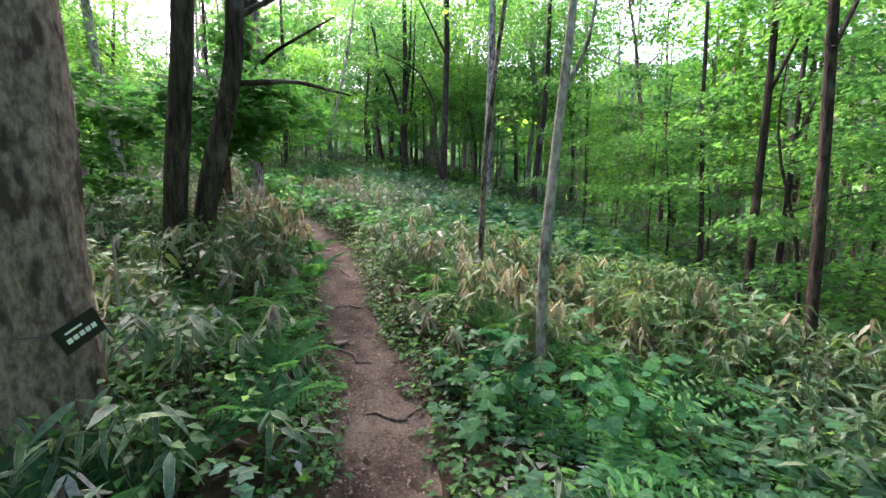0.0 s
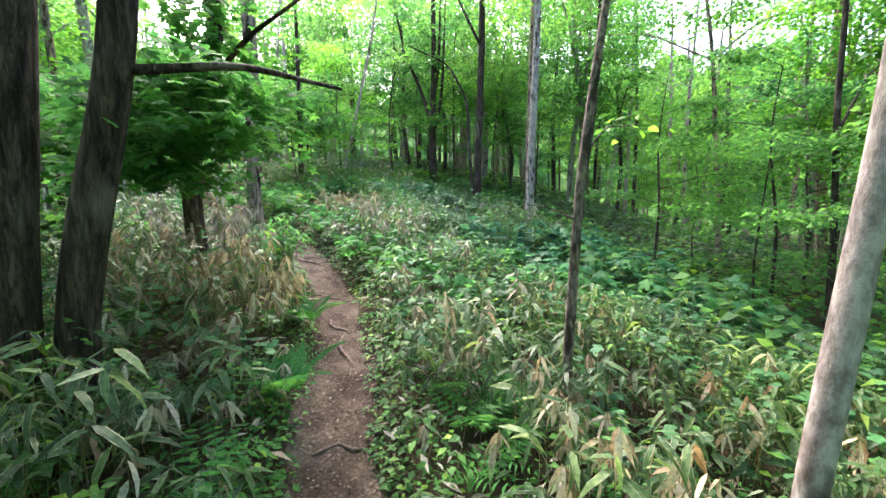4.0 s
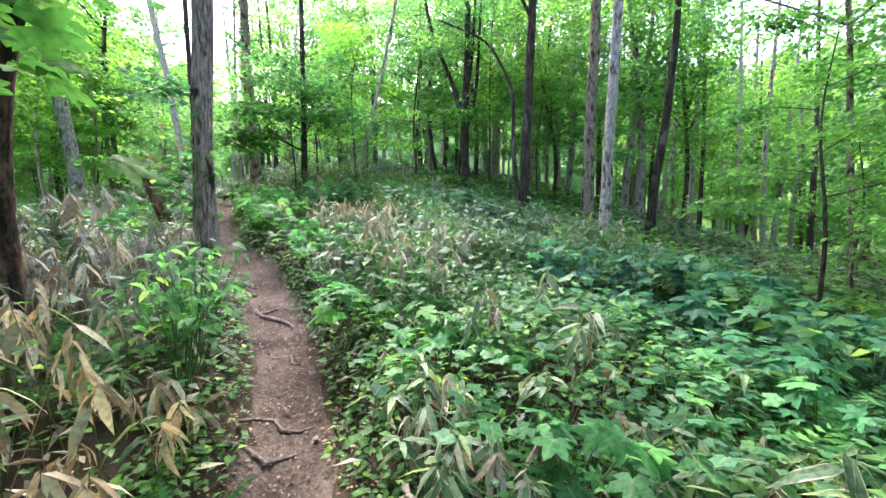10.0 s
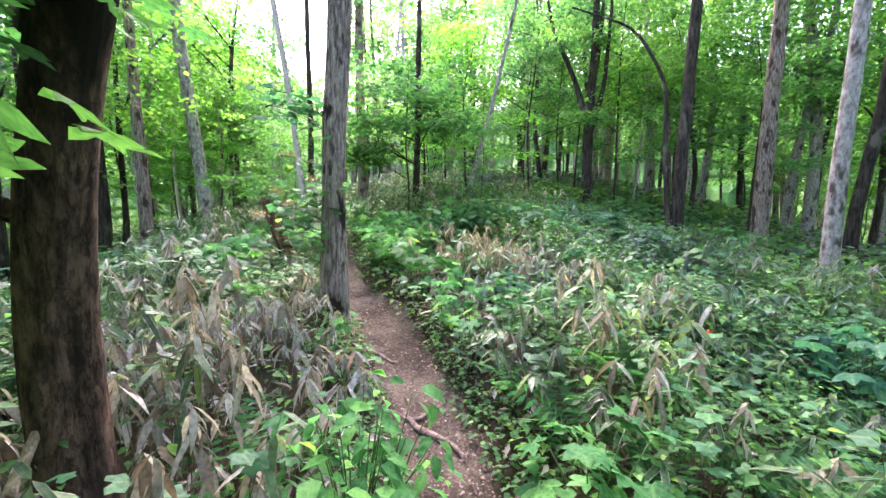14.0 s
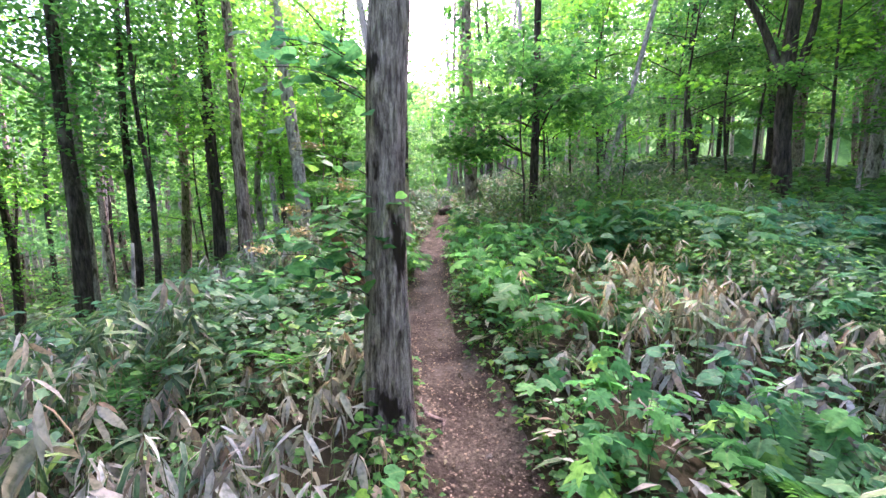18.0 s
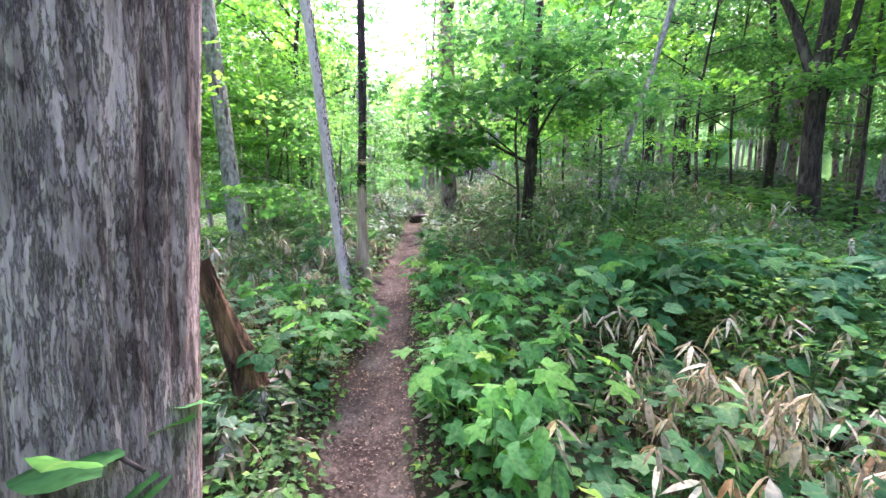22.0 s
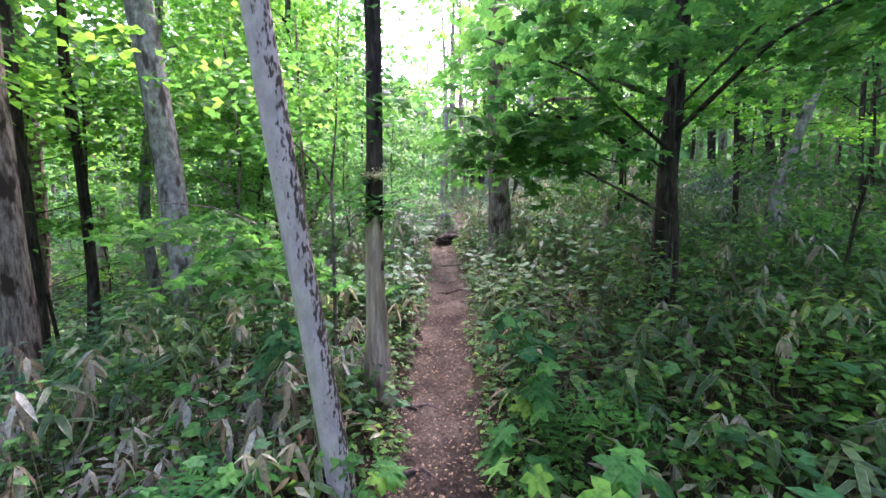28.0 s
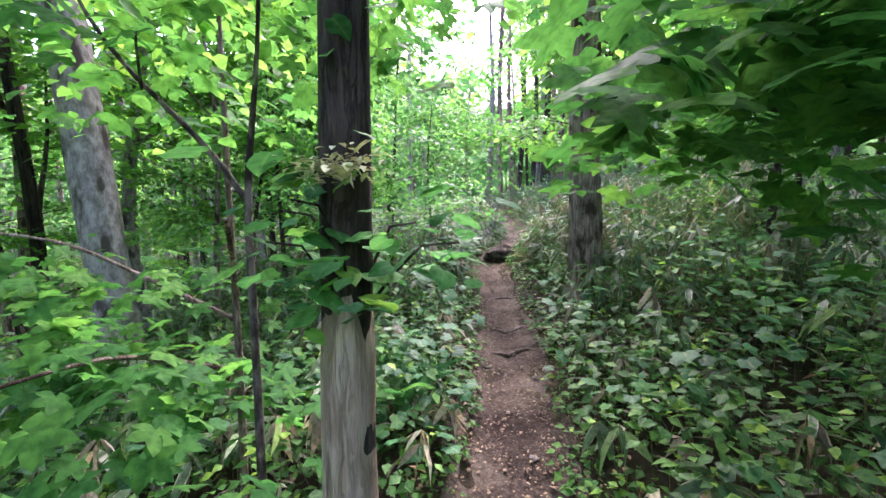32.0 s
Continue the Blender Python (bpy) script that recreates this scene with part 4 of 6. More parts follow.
models = [model_tree(k, s) for k, s in (("tall", 31), ("tall", 32), ("tall", 33), ("mid", 34), ("mid", 35), ("mid", 36), ("young", 37), ("young", 38), ("young", 39), ("low", 40), ("low", 46), ("low", 49), ("pole", 43), ("pole", 44), ("pole", 45))]
for s, h, lf in ((46, 3.4, MAPLE), (47, 4.6, CANOPY_DARK), (48, 5.6, MAPLE), (49, 4.0, CANOPY)):
    models.append(layered("understorey maple with flat layers of leaves", 0, 0, h, s, lf, LEAF, 0.085, limbs=10, low=0.3, per=26, dense=9))
    models[-1]["group"] = "trees of the wood"
rng = np.random.default_rng(77)
KEEP = np.array([(-1.72, 1.62), (-2.4, 3.5), (-3.5, 6.2), (0.7, 2.7), (0.4, 4.1), (-3.95, 8.5), (-6.3, 11.1), (-6.8, 11.9), (-5.4, 13.7), (-9.75, 11.9), (-4.7, 15.3), (-7.4, 14.9),
                 (-1.7, 17.8), (0, 14.6), (1.3, 12), (3.8, 16.5), (1.8, 15.6), (-11.8, 8.8), (-11.6, 11), (-9.7, 10.7), (-5.5, 9.5)])
spots = []
tries = 0
while len(spots) < 68 and tries < 20000:
    tries += 1
    x, y = rng.uniform(-27, 21), rng.uniform(-7, 38)
    d = np.hypot(x + 3.2, y - 7.5)
    gap = trail_gap(x, y)[0]
    if gap < 3.6 or clearing(x, y) or np.hypot(*(KEEP - (x, y)).T).min() < 2.0 or (d < 14 and rng.random() < 0.75):
        continue
    # the glade that opens beside the upper footpath and the open slope ahead
    if -8 < x < 5 and 3 < y < 23 and gap < 12:
        continue
    # the flank stands open to the light
    if x < -10 and y < 18 and rng.random() < 0.5:
        continue
    # the wood is thinner on the lower side
    if x > 0 and y > 7 and rng.random() < 0.5:
        continue
    # the sky stands open along the line of the footpath
    if d > 9 and opening(math.atan2(y - 9, x + 4)) > 0.3:
        continue
    if spots and np.hypot(*(np.array(spots)[:, :2] - (x, y)).T).min() < (1.5 if d < 20 else 2.1):
        continue
    spots.append((x, y, d))
used = set()


def put_tree(k, x, y, s):
    m = pose(x, y, float(ground(x, y)[0]) - 0.03, rng.normal(0, 2), rng.normal(0, 2), rng.uniform(0, 360))
    if k in used:
        copy_thing(models[k], m @ Matrix.Diagonal((s, s, s, 1)))
    else:
        models[k].matrix_basis = m
        used.add(k)


for x, y, d in spots:
    put_tree(int(rng.choice(9, p=[0.14, 0.14, 0.14, 0.13, 0.13, 0.14, 0.06, 0.06, 0.06])), x, y, rng.uniform(0.75, 1.15))
# low leafy saplings and understorey maples between the trees
count = 0
while count < 50:
    x, y = rng.uniform(-26, 20), rng.uniform(-4, 36)
    gap, d = trail_gap(x, y)[0], np.hypot(x + 3.2, y - 7.5)
    if gap < 5 or d < 11 or clearing(x, y) or np.hypot(*(KEEP - (x, y)).T).min() < 1.4 or (-6 < x < 5 and 5 < y < 22 and gap < 12):
        continue
    put_tree(int(rng.integers(9, 12)) if count < 18 else int(rng.integers(15, 19)), x, y, rng.uniform(0.7, 1.3))
    count += 1
# slender bare-stemmed trees
count = 0
while count < 58:
    x, y = rng.uniform(-34, 26), rng.uniform(2, 46)
    gap, d = trail_gap(x, y)[0], np.hypot(x + 3.2, y - 7.5)
    if gap < 4.5 or d < 9 or clearing(x, y) or np.hypot(*(KEEP - (x, y)).T).min() < 1.4 or (-5 < x < 4 and 5 < y < 15) or opening(math.atan2(y - 9, x + 4)) > 0.3:
        continue
    put_tree(int(rng.integers(12, 15)), x, y, rng.uniform(0.7, 1.2))
    count += 1
# chosen saplings close to the way
for x, y, k, s in ((-4.1, 14.6, 9, 0.8), (-9.6, 15.2, 9, 0.8), (-6.2, 16.5, 10, 0.9), (-11.2, 14.2, 11, 0.9), (-8.9, 13.6, 9, 0.7), (4.6, 8.6, 10, 1.0), (6.0, 6.4, 11, 1.0), (5.2, 11.5, 9, 1.1),
                   (-5.9, 17.4, 17, 0.9), (-8.6, 17.6, 18, 1.0), (-10.9, 13.4, 16, 0.8), (-11.5, 16.2, 17, 0.9), 
                   (-5.6, 3.2, 16, 0.9), (3.6, 10.2, 16, 0.9), (4.9, 5.2, 16, 0.9), (5.4, 9.4, 16, 1.0), (6.8, 4.0, 16, 1.1)):
    put_tree(k, x, y, s)
for x, y, k, s in ((-13.7, 9.3, 0, 0.8), (-12.6, 12.8, 4, 0.9), (-15.2, 11.6, 2, 0.9), (-14.0, 17.0, 5, 0.9), (-9.4, 4.6, 1, 0.8), (-11.9, 15.0, 3, 0.85), (-13.2, 3.6, 0, 0.9),
                   (-8.2, 2.6, 5, 0.8), (-13.0, 7.4, 7, 0.8), (-10.2, 12.8, 6, 0.7),
                   (0.5, 22.5, 0, 0.9), (-1.6, 23.4, 3, 1.1), (2.7, 24.2, 0, 1.0), (-3.6, 24.6, 3, 1.1), (1.6, 20.6, 3, 0.8), (-0.2, 19.8, 8, 1.0), (4.6, 21.5, 0, 0.9),
                   # unseen trees behind and beside the start, added to shade its undergrowth
                   (-4.4, -1.2, 0, 0.9), (3.9, -2.4, 1, 0.9), (-4.0, -5.2, 3, 0.9), (4.4, -6.0, 2, 0.9), (-6.0, 1.2, 4, 0.9), (5.4, 0.8, 5, 0.8), (6.4, 3.0, 3, 0.85)):
    put_tree(k, x, y, s)
for x, y, h, seed in ((-0.9, 18.4, 6.5, 71), (0.9, 19.2, 5.6, 72), (-2.6, 20.5, 6.0, 73), (2.4, 18.0, 5.2, 74), (-3.3, 17.8, 6.4, 75), (-3.9, 20.6, 7.0, 76), (-2.1, 20.0, 7.0, 77)):
    layered("dark understorey tree with tiers of leaves", x, y, h, seed, CANOPY_DARK, LEAF, 0.10, limbs=11, low=0.3, per=26, dense=7)
for x, y, h, seed in ((-5.2, 5.3, 2.7, 61),):
    layered("dark understorey maple with flat layers of leaves", x, y, h, seed, MAPLE_DARK, LOBED, 0.085, limbs=11, low=0.28, per=20, dense=9)
for x, y, h, seed in ((-10.8, 13.8, 3.4, 65), (-4.8, 15.9, 4.8, 64), (-6.2, 16.2, 4.2, 66)):
    layered("light green understorey maple with flat layers of leaves", x, y, h, seed, MAPLE, LOBED, 0.08, limbs=10, low=0.3, per=18, dense=8)

# the wooded slope that closes the view, with its uneven line of tree tops
n_round, n_up = 420, 22
a = np.linspace(0, 2 * np.pi, n_round, endpoint=False)[:, None]
t = np.linspace(0, 1, n_up)[None]
crest = 25 + 2.6 * np.sin(a * 5 + 1) + 1.8 * np.sin(a * 13 + 2) + 1.4 * np.sin(a * 31) + 1.1 * np.sin(a * 67 + 1) + 0.8 * np.sin(a * 131)
r = 54 + 26 * t + 1.6 * np.sin(a * 47 + t * 17) + 1.1 * np.sin(a * 89 - t * 29)
v = np.stack(np.broadcast_arrays(-4 + r * np.cos(a), 9 + r * np.sin(a), -3 + (crest + 4) * t ** 0.8), -1).reshape(-1, 3)
f = grid_faces(n_up, n_round, True)
v = v.reshape(n_round, n_up, 3).transpose(1, 0, 2).reshape(-1, 3)
FAR = soil_material("far_foliage", [(0.36, (0.025, 0.075, 0.02)), (0.48, (0.075, 0.17, 0.045)), (0.58, (0.13, 0.27, 0.06)), (0.68, (0.20, 0.36, 0.09))], 0.9)
tagged(new("backdrop", mesh_of("backdrop", v, f, [FAR], smoothed=False)), "far wooded slope behind the trees", "hillside", kind="structure")

# the wood beyond: crowns and stems too far off to be told apart
for mat, share, word in ((CANOPY_DARK, 170, "dark"), (FAR_LEAF, 430, "light")):
    a = rng.uniform(-0.4, 3.7, share)
    r = rng.uniform(24, 52, share)
    h = (4.2 + (17 - 13 * opening(a)) * rng.random(share)) * (r / 38)
    x, y = -4 + r * np.cos(a), 9 + r * np.sin(a)
    soup = Soup()
    boughs, per = 11, 30
    wide = rng.uniform(1.5, 2.9, share)
    c = unit(rng.normal(0, 1, (share * boughs, 3))) * rng.random((share * boughs, 1)) ** 0.4 * np.repeat(wide, boughs)[:, None] * (1, 1, 0.9)
    c += np.repeat(np.stack([x, y, ground(x, y) + h], 1), boughs, 0)
    n = len(c) * per
    at = np.repeat(c, per, 0) + rng.normal(0, 1, (n, 3)) * (0.5, 0.5, 0.14)
    d = rng.normal(0, 1, (n, 3)) * (1, 1, 0.4) - (0, 0, 0.3)
    up = np.stack([rng.normal(0, 0.4, n), rng.normal(0, 0.4, n), np.ones(n)], 1)
    soup.leaves(LEAF, at, d, up, rng.uniform(0.2, 0.38, n))
    tagged(new("far_woods", soup.mesh("far_woods", mat)), word + " green crowns of the far woodland closing the view", "woods", kind="stuff")
stem_models = [tube_mesh("bare_tree", [(0, 0, -0.3), (0.3 * math.sin(k * 2.1), 0.3 * math.cos(k * 3.7), 5), (0.5 * math.sin(k * 1.3), 0.5 * math.cos(k), 13)], [0.14, 0.115, 0.05], bark, sides=7, seed=k, most=7)
               for k, bark in enumerate((BARK_PALE, BARK_PALE, BARK_GREY, BARK_DARK))]
for k in range(210):
    a, r = rng.uniform(0, 3.4), rng.uniform(18, 44)
    x, y = -4 + r * math.cos(a), 9 + r * math.sin(a)
    ob = tagged(new("bare_tree", stem_models[k % 4]), ("pale" if k % 4 < 3 else "dark") + " slender trunk standing far off in the wood", "tree", "stems of the far wood")
    s = rng.uniform(0.7, 1.15)
    ob.matrix_basis = pose(x, y, float(ground(x, y)[0]), rng.normal(0, 1.5), rng.normal(0, 1.5), rng.uniform(0, 360)) @ Matrix.Diagonal((s, s, 1, 1))


# ---- undergrowth ----
# patches of one growth: x, y, reach, kind
PATCHES = [(0.6, 3.9, 1.5, "bamboo"), (0.4, 5.2, 1.2, "bamboo"), (-2.5, 6.0, 1.2, "dry"), (-3.1, 7.1, 1.0, "dry"), (-1.9, 4.4, 0.9, "bamboo"), (-3.6, 7.6, 0.8, "dry"),
           (1.8, 7.5, 2.2, "broad"), (0.0, 7.3, 1.3, "herb"), (-1.0, 8.6, 1.4, "herb"), (-0.3, 10.4, 1.9, "bamboo"), (-2.6, 10.0, 0.9, "dry"), (-1.8, 11.4, 1.4, "broad"),
           (-3.6, 11.4, 1.0, "dry"), (-6.2, 8.6, 1.0, "broad"), (-7.2, 9.8, 1.0, "dry"), (-5.0, 7.2, 1.3, "bamboo"), (-1.8, 2.9, 1.1, "bamboo"), (1.3, 1.8, 0.9, "broad"),
           (-3.9, 9.9, 0.6, "broad"), (-4.4, 12.2, 1.0, "bamboo"), (-7.8, 12.6, 0.9, "herb"), (2.5, 3.5, 1.6, "bamboo"), (-9.0, 8.5, 1.6, "herb"), (-4.2, 7.9, 0.8, "dry"), (-1.95, 5.0, 0.8, "dry"), (-2.3, 5.6, 0.8, "dry"), (0.5, 3.5, 0.8, "dry"), (-1.9, 9.6, 0.8, "dry"), (-3.3, 7.3, 0.9, "dry"), (-3.9, 7.5, 0.8, "dry"), (-3.0, 10.2, 0.8, "dry"), (-5.0, 12.0, 0.7, "herb"), (-4.6, 12.6, 0.8, "herb"), (-7.0, 11.2, 0.6, "dry"), (-4.0, 13.2, 1.2, "herb"), (-5.0, 14.2, 1.0, "herb"), (-3.2, 13.8, 1.2, "herb"), (-6.2, 13.4, 0.6, "herb"), (-2.0, 11.8, 1.0, "herb"), (-5.8, 8.8, 0.9, "herb"),
           (-3.62, 7.6, 0.7, "dry"), (-4.35, 7.5, 0.8, "dry"), (-3.3, 6.8, 0.7, "dry"), (-3.25, 10.35, 0.8, "dry"), (-2.8, 11.3, 0.8, "dry"), (-3.5, 9.75, 0.5, "dry"), (-2.2, 10.6, 0.8, "dry"), (-3.2, 9.8, 0.7, "dry")]
rng = np.random.default_rng(5)


# the single large-leaved plants: x, y, height, leaves, leaf length, leaf, reach, description
PLANTS = (
        (0.78, 2.3, 0.5, 40, 0.095, "round_deep", 0.4, "bushy plant with round dark green leaves"), (1.25, 2.5, 0.52, 40, 0.095, "round_deep", 0.42, "bushy plant with round dark green leaves"),
        (0.3, 2.35, 0.5, 16, 0.14, "lobed_deep", 0.3, "plant with large lobed dark leaves"), (0.0, 2.5, 0.36, 14, 0.123, "lobed", 0.2, "low plant with yellowish green lobed leaves"),
        (1.9, 2.5, 0.45, 16, 0.144, "lance", 0.35, "tall broad-bladed green plant"), (1.35, 1.55, 0.6, 16, 0.144, "lance", 0.4, "tall broad-bladed green plant"),
        (-2.50, 6.5, 0.72, 120, 0.085, "oval", 0.34, "bright green leafy shrub at the edge of the footpath"), (-2.36, 6.22, 0.62, 110, 0.085, "oval", 0.28, "bright green leafy shrub at the edge of the footpath"),
        (1.2, 6.9, 0.7, 56, 0.162, "lobed_deep", 0.55, "spreading plant with maple-like dark leaves"), (2.0, 7.5, 0.75, 56, 0.162, "lobed_deep", 0.55, "spreading plant with maple-like dark leaves"),
        (0.7, 8.0, 0.65, 24, 0.159, "lobed_deep", 0.5, "spreading plant with maple-like dark leaves"), (0.2, 6.3, 0.5, 18, 0.132, "lobed", 0.35, "plant with pale green lobed leaves"),
        (-3.55, 7.75, 0.3, 12, 0.0824, "round", 0.2, "low plant with round bluish green leaves below a trunk"), (-3.45, 9.4, 0.5, 16, 0.14, "lobed", 0.3, "plant with pale green lobed leaves"),
        (-2.85, 9.05, 0.44, 18, 0.11, "lobed", 0.35, "plant with pale green lobed leaves"), (-4.75, 11.3, 0.6, 30, 0.0936, "oval", 0.4, "light green shrub with feathery leaves"),
        (-4.2, 10.9, 0.55, 22, 0.123, "lobed", 0.35, "plant with pale green lobed leaves"), (-3.2, 12.4, 0.8, 56, 0.162, "lobed_deep", 0.6, "spreading plant with maple-like dark leaves"),
        (-2.4, 12.0, 0.8, 56, 0.162, "lobed_deep", 0.6, "spreading plant with maple-like dark leaves"), (-2.8, 11.2, 0.6, 22, 0.114, "round_deep", 0.4, "plant with broad heart-shaped leaves"),
        (-5.84, 12.1, 0.56, 36, 0.11, "round_deep", 0.33, "plant with broad heart-shaped leaves hanging over the footpath"), (-5.55, 11.75, 0.45, 14, 0.132, "lobed", 0.22, "light green plant with large lobed leaves"),
        (-5.9, 9.0, 0.45, 20, 0.149, "lobed", 0.4, "spreading plant with soft lobed leaves"), (-6.3, 9.6, 0.5, 20, 0.149, "lobed_deep", 0.4, "spreading plant with soft lobed leaves"), (-5.38, 9.78, 0.4, 20, 0.106, "round", 0.3, "low plant with round light green leaves"),
        (-5.85, 10.35, 0.4, 20, 0.134, "lobed", 0.3, "low light green plant along the footpath"), (-6.75, 10.5, 0.5, 20, 0.132, "lobed", 0.35, "spreading plant with soft lobed leaves"), (-7.3, 11.4, 0.8, 26, 0.132, "lobed_deep", 0.4, "leafy plant with soft lobed leaves"),
        (2.6, 6.6, 0.8, 56, 0.162, "lobed_deep", 0.6, "spreading plant with maple-like dark leaves"), (1.5, 8.4, 0.8, 56, 0.162, "lobed_deep", 0.6, "spreading plant with maple-like dark leaves"), (2.7, 8.2, 0.85, 56, 0.162, "lobed_deep", 0.6, "spreading plant with maple-like dark leaves"),
        (1.0, 9.2, 0.75, 56, 0.162, "lobed_deep", 0.6, "spreading plant with maple-like dark leaves"), (2.0, 9.4, 0.8, 56, 0.162, "lobed_deep", 0.6, "spreading plant with maple-like dark leaves"), (0.1, 9.2, 0.6, 22, 0.149, "lobed_deep", 0.45, "spreading plant with maple-like dark leaves"),
        (-1.6, 12.6, 0.8, 56, 0.162, "lobed_deep", 0.6, "spreading plant with maple-like dark leaves"), (-1.9, 13.3, 0.8, 56, 0.162, "lobed_deep", 0.6, "spreading plant with maple-like dark leaves"), (-0.9, 10.2, 0.6, 22, 0.114, "round_deep", 0.45, "plant with broad heart-shaped leaves"),
        (-4.6, 10.4, 0.5, 18, 0.0936, "oval", 0.3, "light green shrub at the edge of the footpath"),
        (-4.9, 8.6, 0.45, 18, 0.0824, "round", 0.3, "low plant with round light green leaves"), (-6.7, 8.8, 0.55, 20, 0.159, "lobed_deep", 0.4, "spreading plant with soft lobed leaves"),
        (0.95, 1.55, 0.5, 22, 0.0889, "round", 0.3, "bushy plant with round light green leaves"), (0.25, 2.1, 0.34, 12, 0.132, "lobed", 0.2, "low plant with yellowish green lobed leaves"),
        (-2.75, 8.7, 0.4, 22, 0.1, "lobed", 0.35, "plant with pale green lobed leaves"), (-3.75, 10.1, 0.55, 22, 0.14, "lobed", 0.35, "plant with pale green lobed leaves"),
        (-4.0, 9.75, 0.5, 26, 0.1, "oval", 0.3, "light green shrub at the edge of the footpath"), (0.0, 8.7, 0.75, 38, 0.149, "lobed_deep", 0.5, "spreading plant with maple-like dark leaves"), (-2.0, 10.6, 0.6, 30, 0.14, "lobed_deep", 0.5, "spreading plant with maple-like dark leaves"),
        (-3.95, 11.75, 0.85, 56, 0.167, "lobed_deep", 0.5, "spreading plant with maple-like dark leaves"),
        (-3.75, 11.2, 0.7, 44, 0.121, "round_deep", 0.42, "plant with broad heart-shaped leaves"),
        (-4.25, 11.35, 0.7, 40, 0.149, "lobed_deep", 0.42, "spreading plant with maple-like dark leaves"),
        (-4.6, 10.75, 0.6, 44, 0.14, "lobed", 0.36, "plant with pale green lobed leaves"),
        (-4.25, 10.55, 0.5, 40, 0.1, "oval", 0.34, "light green shrub with feathery leaves"),
        (-4.05, 10.65, 0.5, 30, 0.132, "lobed", 0.3, "plant with pale green lobed leaves"),
        (-4.5, 10.15, 0.5, 36, 0.123, "lobed", 0.3, "plant with pale green lobed leaves"),
        (-6.65, 9.25, 0.4, 30, 0.14, "lobed", 0.4, "spreading plant with soft lobed leaves"),
        (-6.3, 9.05, 0.42, 26, 0.095, "round", 0.34, "low plant with round light green leaves"),
        (-5.5, 10.05, 0.42, 34, 0.114, "lobed", 0.34, "low light green plant along the footpath"),
        (-5.72, 10.6, 0.36, 26, 0.134, "lobed", 0.28, "low light green plant along the footpath"),
        (-4.2, 9.85, 0.55, 26, 0.149, "lobed", 0.28, "plant with pale green lobed leaves"),
        (-3.97, 9.72, 0.45, 20, 0.14, "lobed", 0.24, "plant with pale green lobed leaves"),
        (-4.4, 10.5, 0.55, 34, 0.1, "oval", 0.34, "light green shrub with feathery leaves"),
        (-3.3, 12.1, 0.8, 50, 0.162, "lobed_deep", 0.55, "spreading plant with maple-like dark leaves"),
        (-3, 12.6, 0.8, 50, 0.162, "lobed_deep", 0.55, "spreading plant with maple-like dark leaves"),
        (-3.5, 11.6, 0.7, 40, 0.149, "lobed_deep", 0.45, "spreading plant with maple-like dark leaves"),
        (-6.15, 12.35, 0.45, 26, 0.0889, "round_deep", 0.25, "plant with broad heart-shaped leaves beside the footpath"),
        (-5.42, 11.3, 0.5, 30, 0.132, "lobed", 0.28, "light green plant with large lobed leaves"),
        (-7.2, 11, 0.4, 26, 0.0824, "round", 0.3, "low plant with round light green leaves"),
        (-6.2, 11, 0.28, 22, 0.11, "lobed", 0.22, "low light green plant at the foot of a pale tree"),
        (-2.95, 8.6, 0.44, 26, 0.1, "lobed", 0.3, "plant with pale green lobed leaves"),
        (-2.6, 8.3, 0.4, 22, 0.1, "lobed", 0.28, "plant with pale green lobed leaves"),
        (-2.55, 9.25, 0.5, 26, 0.095, "round_deep", 0.32, "plant with broad heart-shaped leaves"),
        (-2.25, 9, 0.44, 24, 0.1, "lobed", 0.3, "plant with pale green lobed leaves"),
        (-1.75, 7, 0.5, 32, 0.146, "lobed", 0.3, "plant with pale green lobed leaves"),
        (-1.1, 6.85, 0.5, 30, 0.114, "lobed", 0.3, "plant with pale green lobed leaves"),
        (-0.45, 5.95, 0.55, 30, 0.123, "lobed", 0.3, "plant with pale green lobed leaves"),
        (0.48, 2.25, 0.5, 34, 0.095, "round_deep", 0.34, "bushy plant with round dark green leaves"),
        (1.15, 2.3, 0.5, 34, 0.095, "round_deep", 0.36, "bushy plant with round dark green leaves"))
# low growth in front of the broken stump
SHOWN = [(p[0], p[1], p[6] * 1.1 + 0.08) for p in PLANTS] + [(-5.2, 8.9, 0.6), (-4.7, 8.1, 0.5), (-4.3, 7.7, 0.5)]


def growth(x, y):
    """Shares of bamboo grass, dry bamboo grass, herbs and broad leaves at each place."""
    n1, n2, n3 = wave(x, y, 0.9, 1.0), wave(x, y, 1.3, 4.0), wave(x, y, 0.7, 8.0)
    w = {"bamboo": 0.85 + 0.5 * n1, "dry": 0.34 + 0.5 * n2, "herb": 0.75 + 0.5 * n3, "broad": 0.22 - 0.25 * n1}
    w = {k: np.clip(v, 0.03, 3) for k, v in w.items()}
    for px, py, reach, kind in PATCHES:
        w[kind] = w[kind] + 2.2 * np.exp(-(((x - px) ** 2 + (y - py) ** 2) / reach ** 2))
    total = sum(w.values())
    return {k: v / total for k, v in w.items()}


